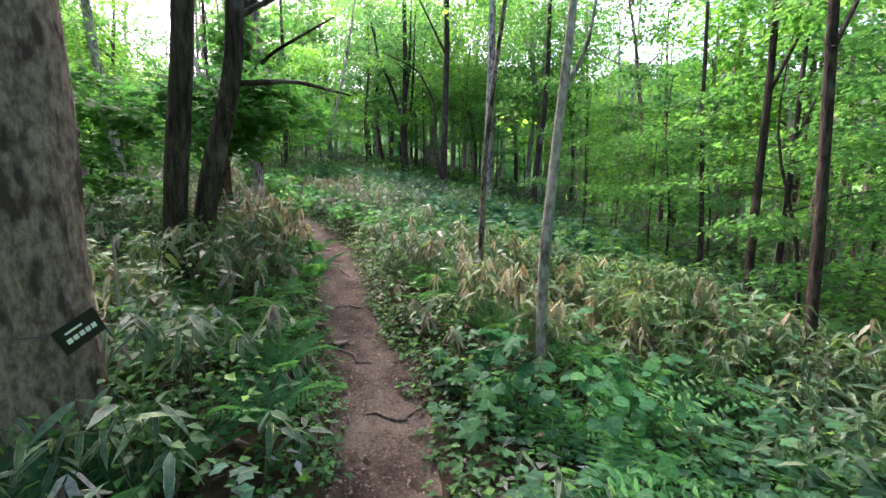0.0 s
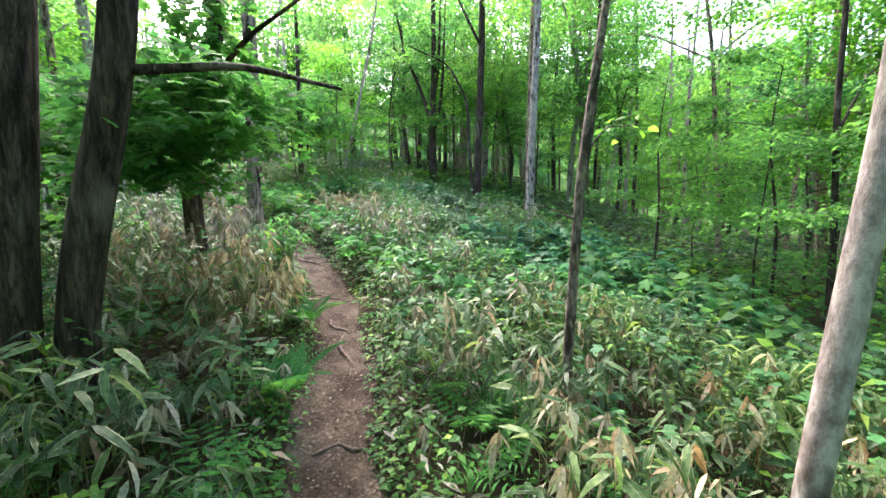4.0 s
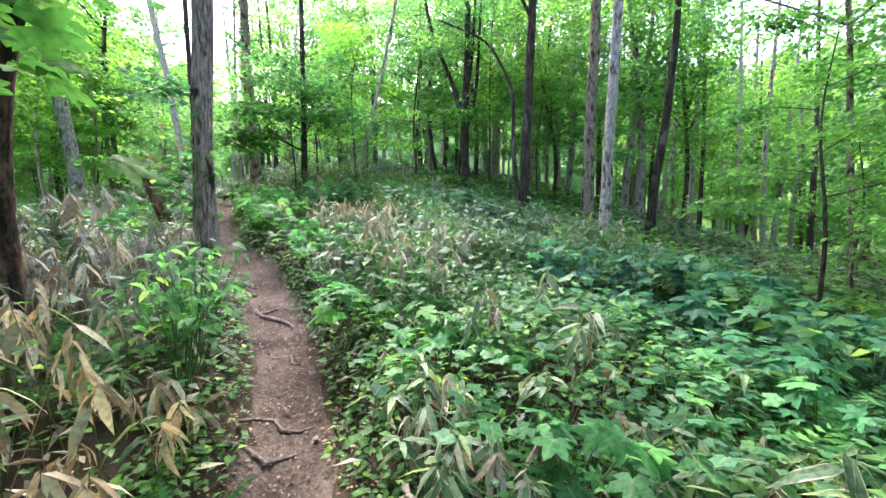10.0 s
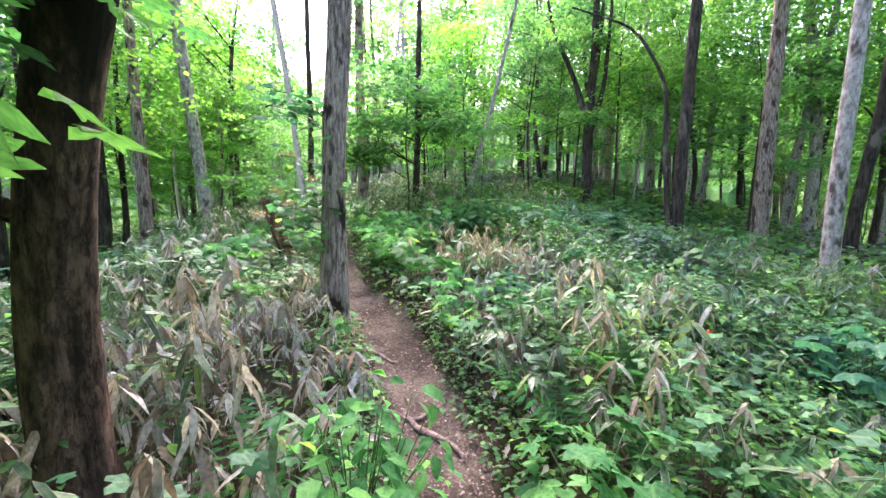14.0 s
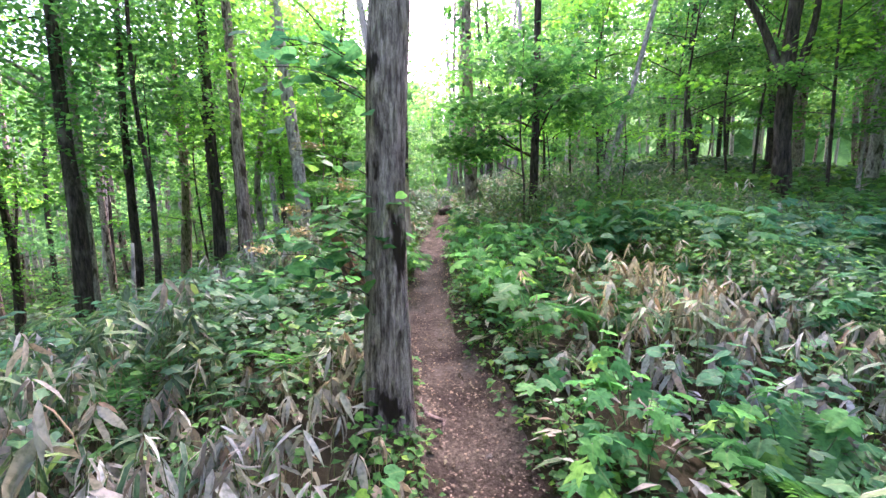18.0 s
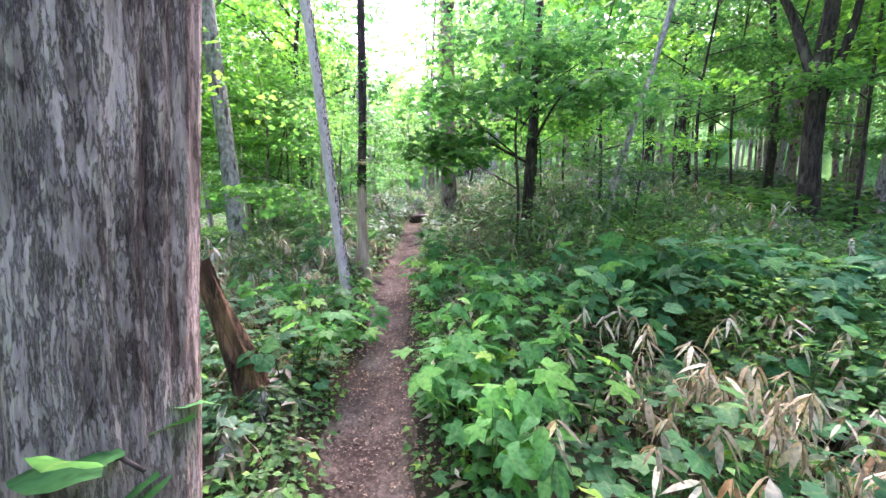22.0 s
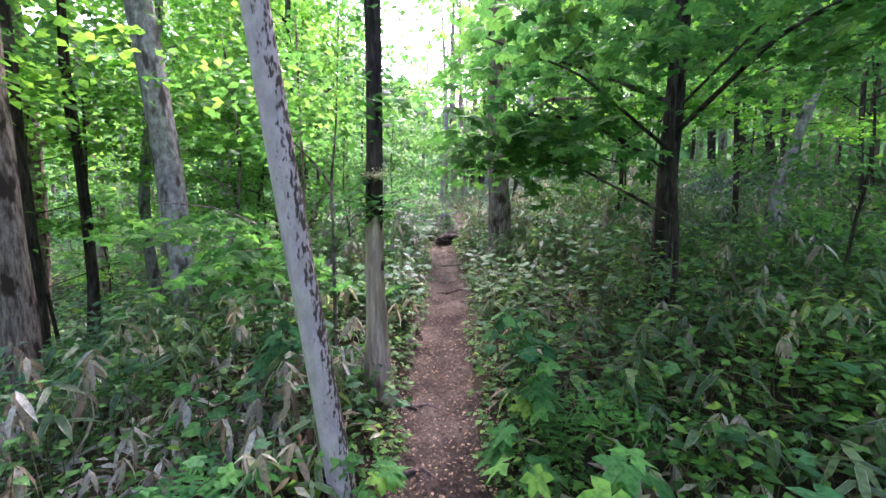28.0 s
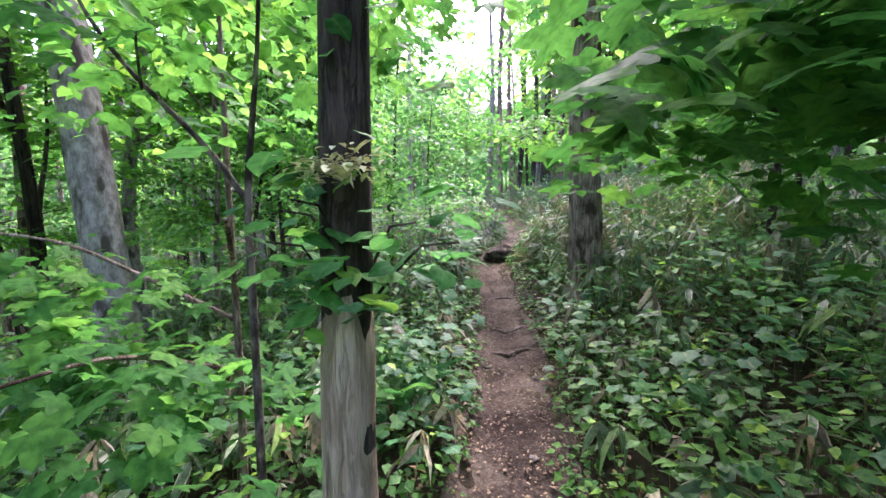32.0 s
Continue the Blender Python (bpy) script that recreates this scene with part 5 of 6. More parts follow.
def sow(count, lo, hi, low=-3.0, high=19.0, wide=7.0):
    """Places strewn beside the footpath between two distances from its middle."""
    k = rng.integers(150, 800, count * 3)
    a = rng.uniform(0, 2 * np.pi, count * 3)
    r = hi * np.sqrt(rng.random(count * 3))
    x, y = LINE[k, 0] + r * np.cos(a), LINE[k, 1] + r * np.sin(a)
    gap = trail_gap(x, y)
    ok = (gap > lo) & (gap < hi)
    # even out: places close to the line are hit more often
    ok &= rng.random(len(x)) < np.clip(0.35 + gap / hi, 0, 1)
    x, y, gap = x[ok][:count], y[ok][:count], gap[ok][:count]
    return x, y, ground(x, y), gap


def side_of(x, y):
    i = ((x[:, None] - LINE_COARSE[None, :, 0]) ** 2 + (y[:, None] - LINE_COARSE[None, :, 1]) ** 2).argmin(1)
    i = np.clip(i, 0, len(LINE_COARSE) - 2)
    t = LINE_COARSE[i + 1] - LINE_COARSE[i]
    return np.where(t[:, 0] * (y - LINE_COARSE[i, 1]) - t[:, 1] * (x - LINE_COARSE[i, 0]) > 0, 0, 1)


def bamboo(x, y, z, high, blades, size, hang=0.0, near=True, wide=0.09):
    """Stems with a whorl of long leaves; returns leaves and stalks."""
    k = len(x)
    lean = rng.normal(0, 0.16, (k, 2))
    foot = np.stack([x, y, z - 0.02], 1)
    top = foot + np.stack([lean[:, 0] * high, lean[:, 1] * high, high], 1)
    stems, leaves = Soup(), Soup()
    stems.stalks(foot, top, 0.0028)
    turn = rng.uniform(0, 6.28, k)
    for b in range(blades):
        a = turn + b * 2.4 + rng.normal(0, 0.3, k)
        rise = rng.uniform(-0.95, 0.35, k) - hang
        d = np.stack([np.cos(a), np.sin(a), rise], 1)
        at = top - (top - foot) * (b / blades * 0.34 * rng.random((k, 1)))
        up = np.stack([rng.normal(0, 0.35, k), rng.normal(0, 0.35, k), np.ones(k)], 1)
        blade = lance(0.3 + 0.16 * (b % 3), 0.16, wide + 0.012 * (b % 4)) if near else small_leaf(0.13, 0.4)
        leaves.leaves(blade, at, d, up, size * rng.uniform(0.55, 1.2, k))
    return leaves, stems


x, y, z, gap = sow(39000, 0.38, 5.6)
mix = growth(x, y)
pick = rng.random(len(x))
is_bamboo = pick < mix["bamboo"]
is_dry = ~is_bamboo & (pick < mix["bamboo"] + mix["dry"])
is_broad = ~is_bamboo & ~is_dry & (pick < mix["bamboo"] + mix["dry"] + mix["broad"])
is_herb = ~(is_bamboo | is_dry | is_broad)
hand_side = side_of(x, y)
mound = 1 + 0.38 * wave(x, y, 2.1, 6) + 0.25 * wave(x, y, 4.7, 2)
tall = np.clip(0.24 + 0.62 * (gap - 0.35), 0.2, 0.6) * rng.uniform(0.6, 1.25, len(x)) * mound
keep = rng.random(len(x))
for px, py, reach in SHOWN:
    tall = tall * (1 - 0.55 * np.exp(-((x - px) ** 2 + (y - py) ** 2) / reach ** 2))
for s, word in ((0, "uphill"), (1, "downhill")):
    m = is_bamboo & (hand_side == s) & (keep < 0.72)
    for near, q, what in ((True, m & (gap < 2.0), "dwarf bamboo grass with pale leaf margins beside the footpath"), (False, m & (gap >= 2.0), "dwarf bamboo grass spreading away from the footpath")):
        leaves, stems = bamboo(x[q], y[q], z[q], tall[q], 7, 0.155, 0, near)
        tagged(new("bamboo_grass", leaves.mesh("bamboo_grass", BAMBOO)), what, "undergrowth", kind="stuff")
        tagged(new("bamboo_stems", stems.mesh("bamboo_stems", STALK)), "thin upright stems of dwarf bamboo grass", "undergrowth", kind="stuff")
    m = (is_dry | (is_bamboo & (rng.random(len(x)) < 0.14))) & (hand_side == s) & (keep < 0.55)
    leaves, stems = bamboo(x[m] + 0.03, y[m], z[m], tall[m] * 0.95, 8, 0.15, 0.75, True, 0.085)
    tagged(new("dry_bamboo_grass", leaves.mesh("dry_bamboo_grass", DRY)), "withered straw-coloured leaves of dwarf bamboo grass", "undergrowth", kind="stuff")
    tagged(new("dry_bamboo_stems", stems.mesh("dry_bamboo_stems", STALK)), "bare dry stems of dwarf bamboo grass", "undergrowth", kind="stuff")


def herbs(x, y, z, high, count, size, shape, material, name, label, spread=0.16):
    k = len(x)
    soup, stems = Soup(), Soup()
    foot = np.stack([x, y, z], 1)
    for b in range(count):
        a = rng.uniform(0, 6.28, k)
        h = high * rng.uniform(0.35, 1.0, k)
        tip = foot + np.stack([np.cos(a) * spread * rng.random(k), np.sin(a) * spread * rng.random(k), h], 1)
        d = np.stack([np.cos(a), np.sin(a), rng.uniform(-0.35, 0.25, k)], 1)
        up = np.stack([rng.normal(0, 0.3, k), rng.normal(0, 0.3, k), np.ones(k)], 1)
        soup.leaves(shape, tip, d, up, size * rng.uniform(0.6, 1.25, k))
        if b == 0:
            stems.stalks(foot, tip, 0.002)
    tagged(new(name, soup.mesh(name, material)), label, "undergrowth", kind="stuff")
    tagged(new(name + "_stems", stems.mesh(name + "_stems", STALK)), "thin stems of the herb layer", "undergrowth", kind="stuff")


m = is_herb & (keep < 0.8)
herbs(x[m], y[m], z[m], tall[m] * 0.95, 14, 0.06, small_leaf(), HERB, "herb_layer", "mixed fresh green forest herbs", 0.2)
m = is_broad
herbs(x[m], y[m], z[m], tall[m] * 1.0 + 0.06, 8, 0.088, LOBED, BROAD, "broad_leaved_herbs", "broad lobed leaves of shade-loving herbs", 0.22)
x, y, z, gap = sow(7000, 0.25, 0.62)
herbs(x, y, z, 0.05 + 0.12 * np.clip(gap - 0.3, 0, 1), 4, 0.05, small_leaf(), HERB, "edge_seedlings", "small bright seedlings along the edge of the footpath", 0.07)
x, y, z, gap = sow(2700, 0.5, 4.5)
m = (np.sin(x * 1.7 + 2) * np.cos(y * 1.3) > -0.12) & ((y < 7.8) | (rng.random(len(x)) < 0.15))
xf, yf, zf = x[m], y[m], z[m]
soup = Soup()
for b in range(5):
    k = len(xf)
    a = rng.uniform(0, 6.28, k)
    soup.leaves(frond(9), np.stack([xf, yf, zf + 0.12], 1), np.stack([np.cos(a), np.sin(a), rng.uniform(0.25, 0.9, k)], 1), np.tile((0, 0, 1.0), (k, 1)) + rng.normal(0, 0.1, (k, 3)), rng.uniform(0.25, 0.5, k))
tagged(new("small_ferns", soup.mesh("small_ferns", FERN)), "small ferns mixed into the undergrowth", "undergrowth", kind="stuff")

# withered stands of bamboo grass
for px, py, reach, count in ((-3.15, 10.35, 0.9, 55), (-2.7, 11.0, 1.0, 45), (-3.75, 7.45, 0.6, 40), (-6.6, 11.55, 0.4, 20)):
    x, y = px + rng.normal(0, reach * 0.6, count), py + rng.normal(0, reach * 0.6, count)
    ok = trail_gap(x, y) > 0.5
    x, y = x[ok], y[ok]
    leaves, stems = bamboo(x, y, ground(x, y), rng.uniform(0.34, 0.6, len(x)), 7, 0.12, 0.4, True, 0.06)
    tagged(new("dry_bamboo_grass", leaves.mesh("dry_bamboo_grass", DRY)), "loose stand of withered straw-coloured bamboo grass", "undergrowth", kind="stuff")
    tagged(new("dry_bamboo_stems", stems.mesh("dry_bamboo_stems", STALK)), "bare dry stems of dwarf bamboo grass", "undergrowth", kind="stuff")

# fresh herbs on the upper slope
x, y = rng.uniform(-10.5, 2.5, 9000), rng.uniform(9.0, 17.5, 9000)
gap = trail_gap(x, y)
ok = (gap > 0.6) & (gap < 6) & ((gap > 2.2) | (y > 12.6)) & ((x > -5.5) | (y > 12.2)) & (wave(x, y, 0.8, 3.0) > -0.35)
x, y, gap = x[ok], y[ok], gap[ok]
herbs(x, y, ground(x, y), np.clip(0.2 + 0.2 * gap, 0.3, 0.62) * rng.uniform(0.7, 1.15, len(x)), 13, 0.06, small_leaf(), HERB, "upper_herbs", "fresh light green herbs on the upper slope", 0.24)

# fallen bamboo leaves and low seedlings on the soil between the stems
x, y, z, gap = sow(15000, 0.34, 3.2)
k = len(x)
a = rng.uniform(0, 6.28, k)
soup = Soup()
soup.leaves(small_leaf(0.13, 0.1), np.stack([x, y, z + rng.uniform(0.01, 0.12, k)], 1), np.stack([np.cos(a), np.sin(a), rng.normal(0, 0.25, k)], 1),
            np.stack([rng.normal(0, 0.3, k), rng.normal(0, 0.3, k), np.ones(k)], 1), rng.uniform(0.08, 0.17, k))
tagged(new("fallen_bamboo_leaves", soup.mesh("fallen_bamboo_leaves", DRY)), "withered bamboo leaves lying on the soil between the stems", "litter", kind="stuff")
x, y, z, gap = sow(9000, 0.42, 3.0)
herbs(x, y, z, np.full(len(x), 0.16), 4, 0.05, small_leaf(), HERB, "low_seedlings", "low seedlings covering the soil under the bamboo grass", 0.12)

# the undergrowth further off
count = 62000
r, a = 4.2 + 50 * rng.random(count) ** 1.5, rng.uniform(0, 2 * np.pi, count)
k = rng.integers(60, 760, count)
x, y = LINE[k, 0] + r * np.cos(a), LINE[k, 1] + r * np.sin(a)
ok = trail_gap(x, y) > 3.8
x, y = x[ok], y[ok]
z = ground(x, y)
away = np.hypot(x + 3.5, y - 8)
for kind, share, mat, label in (("far_herbs", 0.7, HERB, "green undergrowth covering the forest floor"), ("far_bamboo_grass", 0.3, BAMBOO, "dwarf bamboo grass covering the forest floor")):
    m = (wave(x, y, 0.35, 3) > -0.3) if kind == "far_herbs" else (wave(x, y, 0.35, 3) <= -0.3)
    soup = Soup()
    for b in range(3):
        n = m.sum()
        a = rng.uniform(0, 6.28, n)
        at = np.stack([x[m] + rng.normal(0, 0.15, n), y[m] + rng.normal(0, 0.15, n), z[m] + rng.uniform(0.1, 0.75, n) * (0.75 + 0.25 * wave(x[m], y[m], 0.8))], 1)
        d = np.stack([np.cos(a), np.sin(a), rng.uniform(-0.5, 0.3, n)], 1)
        up = np.stack([rng.normal(0, 0.4, n), rng.normal(0, 0.4, n), np.ones(n)], 1)
        soup.leaves(LEAF, at, d, up, (0.14 + 0.005 * away[m]) * rng.uniform(0.7, 1.3, n))
    tagged(new(kind, soup.mesh(kind, mat)), label, "undergrowth", kind="stuff")


# ---- roots, stones and litter on the footpath ----
def tree_root(x, y, turn, length, r, sag=0.0, label="bare tree root across the footpath"):
    a = radians(turn)
    s = np.linspace(-0.5, 0.5, 9)
    wob = 0.05 * np.sin(s * 9 + x * 5) + sag * s * s
    px = x + s * length * math.cos(a) - wob * math.sin(a)
    py = y + s * length * math.sin(a) + wob * math.cos(a)
    pz = ground(px, py) + 0.012 + r * 0.25 * np.cos(s * 2.6) - r * 0.7 * (np.abs(s) > 0.4)
    rr = r * (1 - 0.45 * np.abs(s) * 2) * (1 + 0.2 * np.sin(s * 17 + y))
    v, f = tube(np.stack([px, py, pz], 1), rr, sides=8, rough=0.08, seed=x)
    c = v.mean(0)
    ob = tagged(new("tree_root", mesh_of("tree_root", v - c, f, [ROOT_BARK])), label, "root", "roots on the footpath")
    ob.location = c
    return ob


for row in ((-0.28, 2.42, 8, 0.5, 0.015), (-0.75, 3.1, -30, 0.35, 0.016), (-1.05, 4.05, 20, 0.4, 0.016), (-1.32, 5.15, -62, 0.75, 0.02), (-1.58, 5.64, -35, 0.45, 0.02),
            (-1.89, 6.11, 15, 0.45, 0.016), (-1.9, 6.34, 2, 0.4, 0.015), (-2.2, 6.98, -10, 0.3, 0.012), (-2.66, 7.56, -22, 0.66, 0.024),
            (-2.8, 7.65, 30, 0.4, 0.018), (-3.35, 8.2, 10, 0.4, 0.02), (-3.9, 8.75, -20, 0.35, 0.015), (-5.95, 11.1, 12, 0.45, 0.025), (-6.25, 11.5, 40, 0.3, 0.015), (-6.6, 11.95, 20, 0.4, 0.018),
            (-7.64, 14.0, 35, 0.4, 0.02), (-7.9, 14.36, 35, 0.4, 0.018), (-8.45, 15.1, 35, 0.4, 0.018)):
    tree_root(*row)


def stone_mesh(seed):
    g = np.random.default_rng(seed)
    bm = bmesh.new()
    bmesh.ops.create_icosphere(bm, subdivisions=1, radius=1.0)
    for v in bm.verts:
        v.co = Vector((v.co.x, v.co.y * 0.8, v.co.z * 0.5)) * (1 + 0.22 * g.normal())
    me = bpy.data.meshes.new("stone")
    bm.to_mesh(me)
    bm.free()
    me.materials.append(STONE)
    return me


stones = [stone_mesh(s) for s in (1, 2, 3, 4)]
for n in range(70):
    i = int(rng.integers(110, 640))
    off = rng.normal(0, 0.13)
    px, py = LINE[i, 0] + off, LINE[i, 1] + rng.normal(0, 0.05)
    ob = tagged(new("stone", stones[n % 4]), "small earthy stone set in the footpath", "stone", "stones on the footpath")
    s = rng.uniform(0.008, 0.03)
    ob.matrix_basis = pose(px, py, float(ground(px, py)[0]) + 0.012 + s * 0.2, 0, 0, rng.uniform(0, 360)) @ Matrix.Diagonal((s, s, s, 1))
ob = tagged(new("stone", stones[1]), "flat earthy stone in the middle of the footpath", "stone")
ob.matrix_basis = pose(-0.88, 3.25, float(ground(-0.88, 3.25)[0]) + 0.03, 0, 0, 20) @ Matrix.Diagonal((0.07, 0.06, 0.05, 1))

x, y, z, gap = sow(12000, 0.0, 0.5)
k = len(x)
a = rng.uniform(0, 6.28, k)
soup = Soup()
soup.leaves(OVAL, np.stack([x, y, z + 0.022 + 0.012 * rng.random(k)], 1), np.stack([np.cos(a), np.sin(a), rng.normal(0, 0.15, k)], 1),
            np.stack([rng.normal(0, 0.25, k), rng.normal(0, 0.25, k), np.ones(k)], 1), rng.uniform(0.009, 0.028, k))
LITTER = leaf_material("litter_leaf", [(0.0, (0.09, 0.058, 0.042)), (0.4, (0.20, 0.145, 0.11)), (0.75, (0.23, 0.165, 0.13)), (0.95, (0.27, 0.215, 0.15)), (1.0, (0.18, 0.22, 0.08))], 0.15, 1.0, 0.8)
tagged(new("leaf_litter", soup.mesh("leaf_litter", LITTER)), "small fallen leaves strewn along the footpath", "litter", kind="stuff")
# dry leaf chips lie thicker on the upper footpath
x, y, z, gap = sow(14000, 0.0, 0.36)
m = y > 6.0 + rng.normal(0, 0.8, len(y))
x, y, z = x[m], y[m], z[m]
k = len(x)
a = rng.uniform(0, 6.28, k)
soup = Soup()
soup.leaves(small_leaf(0.3), np.stack([x, y, z + 0.022 + 0.012 * rng.random(k)], 1), np.stack([np.cos(a), np.sin(a), rng.normal(0, 0.2, k)], 1),
            np.stack([rng.normal(0, 0.3, k), rng.normal(0, 0.3, k), np.ones(k)], 1), rng.uniform(0.008, 0.026, k))
CHIPS = leaf_material("leaf_chip", [(0.0, (0.10, 0.071, 0.056)), (0.5, (0.18, 0.128, 0.102)), (1.0, (0.25, 0.19, 0.15))], 0.1, 1.0, 0.8)
tagged(new("leaf_chips", soup.mesh("leaf_chips", CHIPS)), "broken pale brown leaf chips covering the trodden soil", "litter", kind="stuff")


# ---- things beside the footpath ----
def frame_of(along, up):
    y = unit(np.asarray(along, float))
    x = unit(np.cross(y, up))
    return x, y, np.cross(x, y)


def turned(at, along, up, size):
    """The pose of a leaf-shaped piece that grows from a place along a direction."""
    x, y, z = frame_of(along, up)
    m = Matrix([(x[0], y[0], z[0], at[0]), (x[1], y[1], z[1], at[1]), (x[2], y[2], z[2], at[2]), (0, 0, 0, 1)])
    return m @ Matrix.Diagonal((size, size, size, 1))


def one_leaf(shape, material, name="leaf"):
    v, f, uv = shape
    return mesh_of(name, v, f, [material], uv)


def own_colour(name, *args, **kw):
    """A leaf material whose colour changes from piece to piece."""
    m = leaf_material(name, *args, **kw)
    n, l = m.node_tree.nodes, m.node_tree.links
    info = n.new("ShaderNodeObjectInfo")
    r = next(k for k in n if k.bl_idname == "ShaderNodeValToRGB" and any(x.from_node.bl_idname == "ShaderNodeNewGeometry" for x in k.inputs[0].links))
    l.new(info.outputs["Random"], r.inputs[0])
    return m


FRESH = own_colour("fresh_leaf", [(0.0, (0.032, 0.125, 0.045)), (0.6, (0.06, 0.20, 0.068)), (0.94, (0.10, 0.27, 0.07)), (1.0, (0.17, 0.31, 0.05))], 0.46, 1.9, 0.6, 0.15, None, 0.14)
DEEP = own_colour("deep_green_leaf", [(0.0, (0.022, 0.10, 0.045)), (0.6, (0.038, 0.155, 0.066)), (1.0, (0.075, 0.225, 0.066))], 0.38, 1.6, 0.6, 0.15, None, 0.14)
FROND_GREEN = own_colour("fern_frond_leaf", [(0.0, (0.03, 0.12, 0.04)), (0.7, (0.045, 0.17, 0.052)), (1.0, (0.09, 0.24, 0.05))], 0.42, 1.7, 0.55)
STEM_GREEN = leaf_material("green_stem", [(0.0, (0.04, 0.09, 0.03)), (1.0, (0.08, 0.14, 0.045))], 0.1, 1.0, 0.6)
MESHES = {"lobed": one_leaf(maple_leaf(0.3), FRESH), "lobed_deep": one_leaf(maple_leaf(0.3), DEEP), "round": one_leaf(round_leaf(), FRESH),
          "round_deep": one_leaf(round_leaf(), DEEP), "oval": one_leaf(oval(0.3, 0.25), FRESH), "lance": one_leaf(lance(0.3, 0.12, 0.13), DEEP), "frond": one_leaf(frond(17), FROND_GREEN, "frond")}


def fern(x, y, fronds, size, seed):
    g = np.random.default_rng(seed)
    z0 = float(ground(x, y)[0])
    root = tagged(new("fern"), "green fern with arching feathery fronds beside the footpath", "fern", "ferns beside the footpath")
    root.location = (x, y, z0)
    for k in range(fronds):
        a = 2 * math.pi * (k + 0.4 * g.normal()) / fronds
        ob = part("frond", MESHES["frond"], root)
        ob.matrix_basis = turned((0.02 * math.cos(a), 0.02 * math.sin(a), 0.1), (math.cos(a), math.sin(a), g.uniform(0.55, 1.0)), (0, 0, 1), size * g.uniform(0.75, 1.1))
    part("crown", tube_mesh("crown", [(0, 0, -0.03), (0, 0, 0.06), (0, 0, 0.11)], [0.03, 0.03, 0.015], STALK, sides=7), root)


for n, row in enumerate(((-1.45, 4.24, 10, 0.46), (-1.74, 5.34, 9, 0.42), (-0.86, 1.8, 10, 0.4), (-1.3, 1.35, 9, 0.6), (-0.98, 2.2, 10, 0.38), (-1.1, 2.65, 9, 0.36), (-0.6, 6.9, 10, 0.5), (-0.1, 7.6, 10, 0.55),
                         (-0.9, 7.5, 9, 0.45), (0.5, 8.2, 10, 0.55), (-1.5, 8.3, 9, 0.5), (-2.2, 8.9, 9, 0.5), (-7.55, 12.6, 9, 0.45), (-7.1, 11.55, 8, 0.4), (0.4, 3.3, 9, 0.5), (-3.2, 9.9, 9, 0.5), (-1.9, 2.2, 9, 0.6))):
    fern(*row, n)


def leafy_plant(x, y, high, leaves, size, mesh, seed, label, reach=0.3, name="leafy_plant"):
    """A plant of single large leaves on upright stems."""
    g = np.random.default_rng(seed)
    root = tagged(new(name), label, "plant", "large-leaved plants beside the footpath")
    root.location = (x, y, float(ground(x, y)[0]))
    tops = []
    for k in range(max(2, leaves // 5)):
        a, r = g.uniform(0, 6.28), reach * g.uniform(0.2, 1.0)
        top = np.array([r * math.cos(a), r * math.sin(a), high * g.uniform(0.75, 1.05)])
        tops.append(top)
        part("stem", tube_mesh("stem", [(top[0] * 0.2, top[1] * 0.2, -0.03), (top[0] * 0.5, top[1] * 0.5, high * 0.5), (top[0], top[1], top[2] * 0.92)], [0.004, 0.003, 0.002], STEM_GREEN, sides=5), root)
    for k in range(leaves):
        top = tops[k % len(tops)]
        a = g.uniform(0, 6.28)
        f = g.uniform(0.55, 1.0)
        at = top * (1, 1, f) + np.array([0.03 * math.cos(a), 0.03 * math.sin(a), 0])
        ob = part("leaf", MESHES[mesh], root)
        ob.matrix_basis = turned(at, (math.cos(a), math.sin(a), g.uniform(-0.75, 0.1)), (0.35 * top[0] / reach + g.normal(0, 0.3), 0.35 * top[1] / reach + g.normal(0, 0.3), 1), size * g.uniform(0.65, 1.2))
    return root


for n, (x, y, h, c, s, mesh, reach, label) in enumerate(PLANTS):
    leafy_plant(x, y, h, c, s, mesh, 100 + n, label, reach)

# the name plate wired to the thick trunk
plate = tagged(new("name_plate"), "small black name plate with white lettering wired to a trunk", "sign")
plate.matrix_basis = pose(-1.455, 1.52, 1.085, 90, 0, 76) @ pose(0, 0, 0, 0, 0, 24)


def slab(name, cx, cy, cz, w, h, d, material, parent, bevel=0.002):
    bm = bmesh.new()
    bmesh.ops.create_cube(bm, size=1.0)
    for v in bm.verts:
        v.co = Vector((v.co.x * w + cx, v.co.y * h + cy, v.co.z * d + cz))
    if bevel:
        bmesh.ops.bevel(bm, geom=bm.edges[:], offset=bevel, segments=2, affect="EDGES")
    me = bpy.data.meshes.new(name)
    bm.to_mesh(me)
    bm.free()
    me.materials.append(material)
    return part(name, me, parent)


slab("board", 0, 0, 0, 0.165, 0.115, 0.004, PLATE, plate)
for k in range(5):
    slab("lettering", -0.048 + 0.024 * k, -0.01, 0.0045, 0.018, 0.02, 0.002, INK, plate, 0)
slab("lettering", -0.016, 0.024, 0.0045, 0.066, 0.008, 0.002, INK, plate, 0)
a = np.linspace(0, 2 * np.pi, 25)
z0 = float(ground(-1.72, 1.62)[0])
v, f = tube(np.stack([-1.70 + 0.205 * np.cos(a), 1.64 + 0.205 * np.sin(a), 1.075 + 0.012 * np.sin(2 * a)], 1), np.full(25, 0.003), sides=6, rough=0)
tagged(new("wire", mesh_of("wire", v, f, [WIRE])), "thin wire tied round the trunk holding the name plate", "wire")

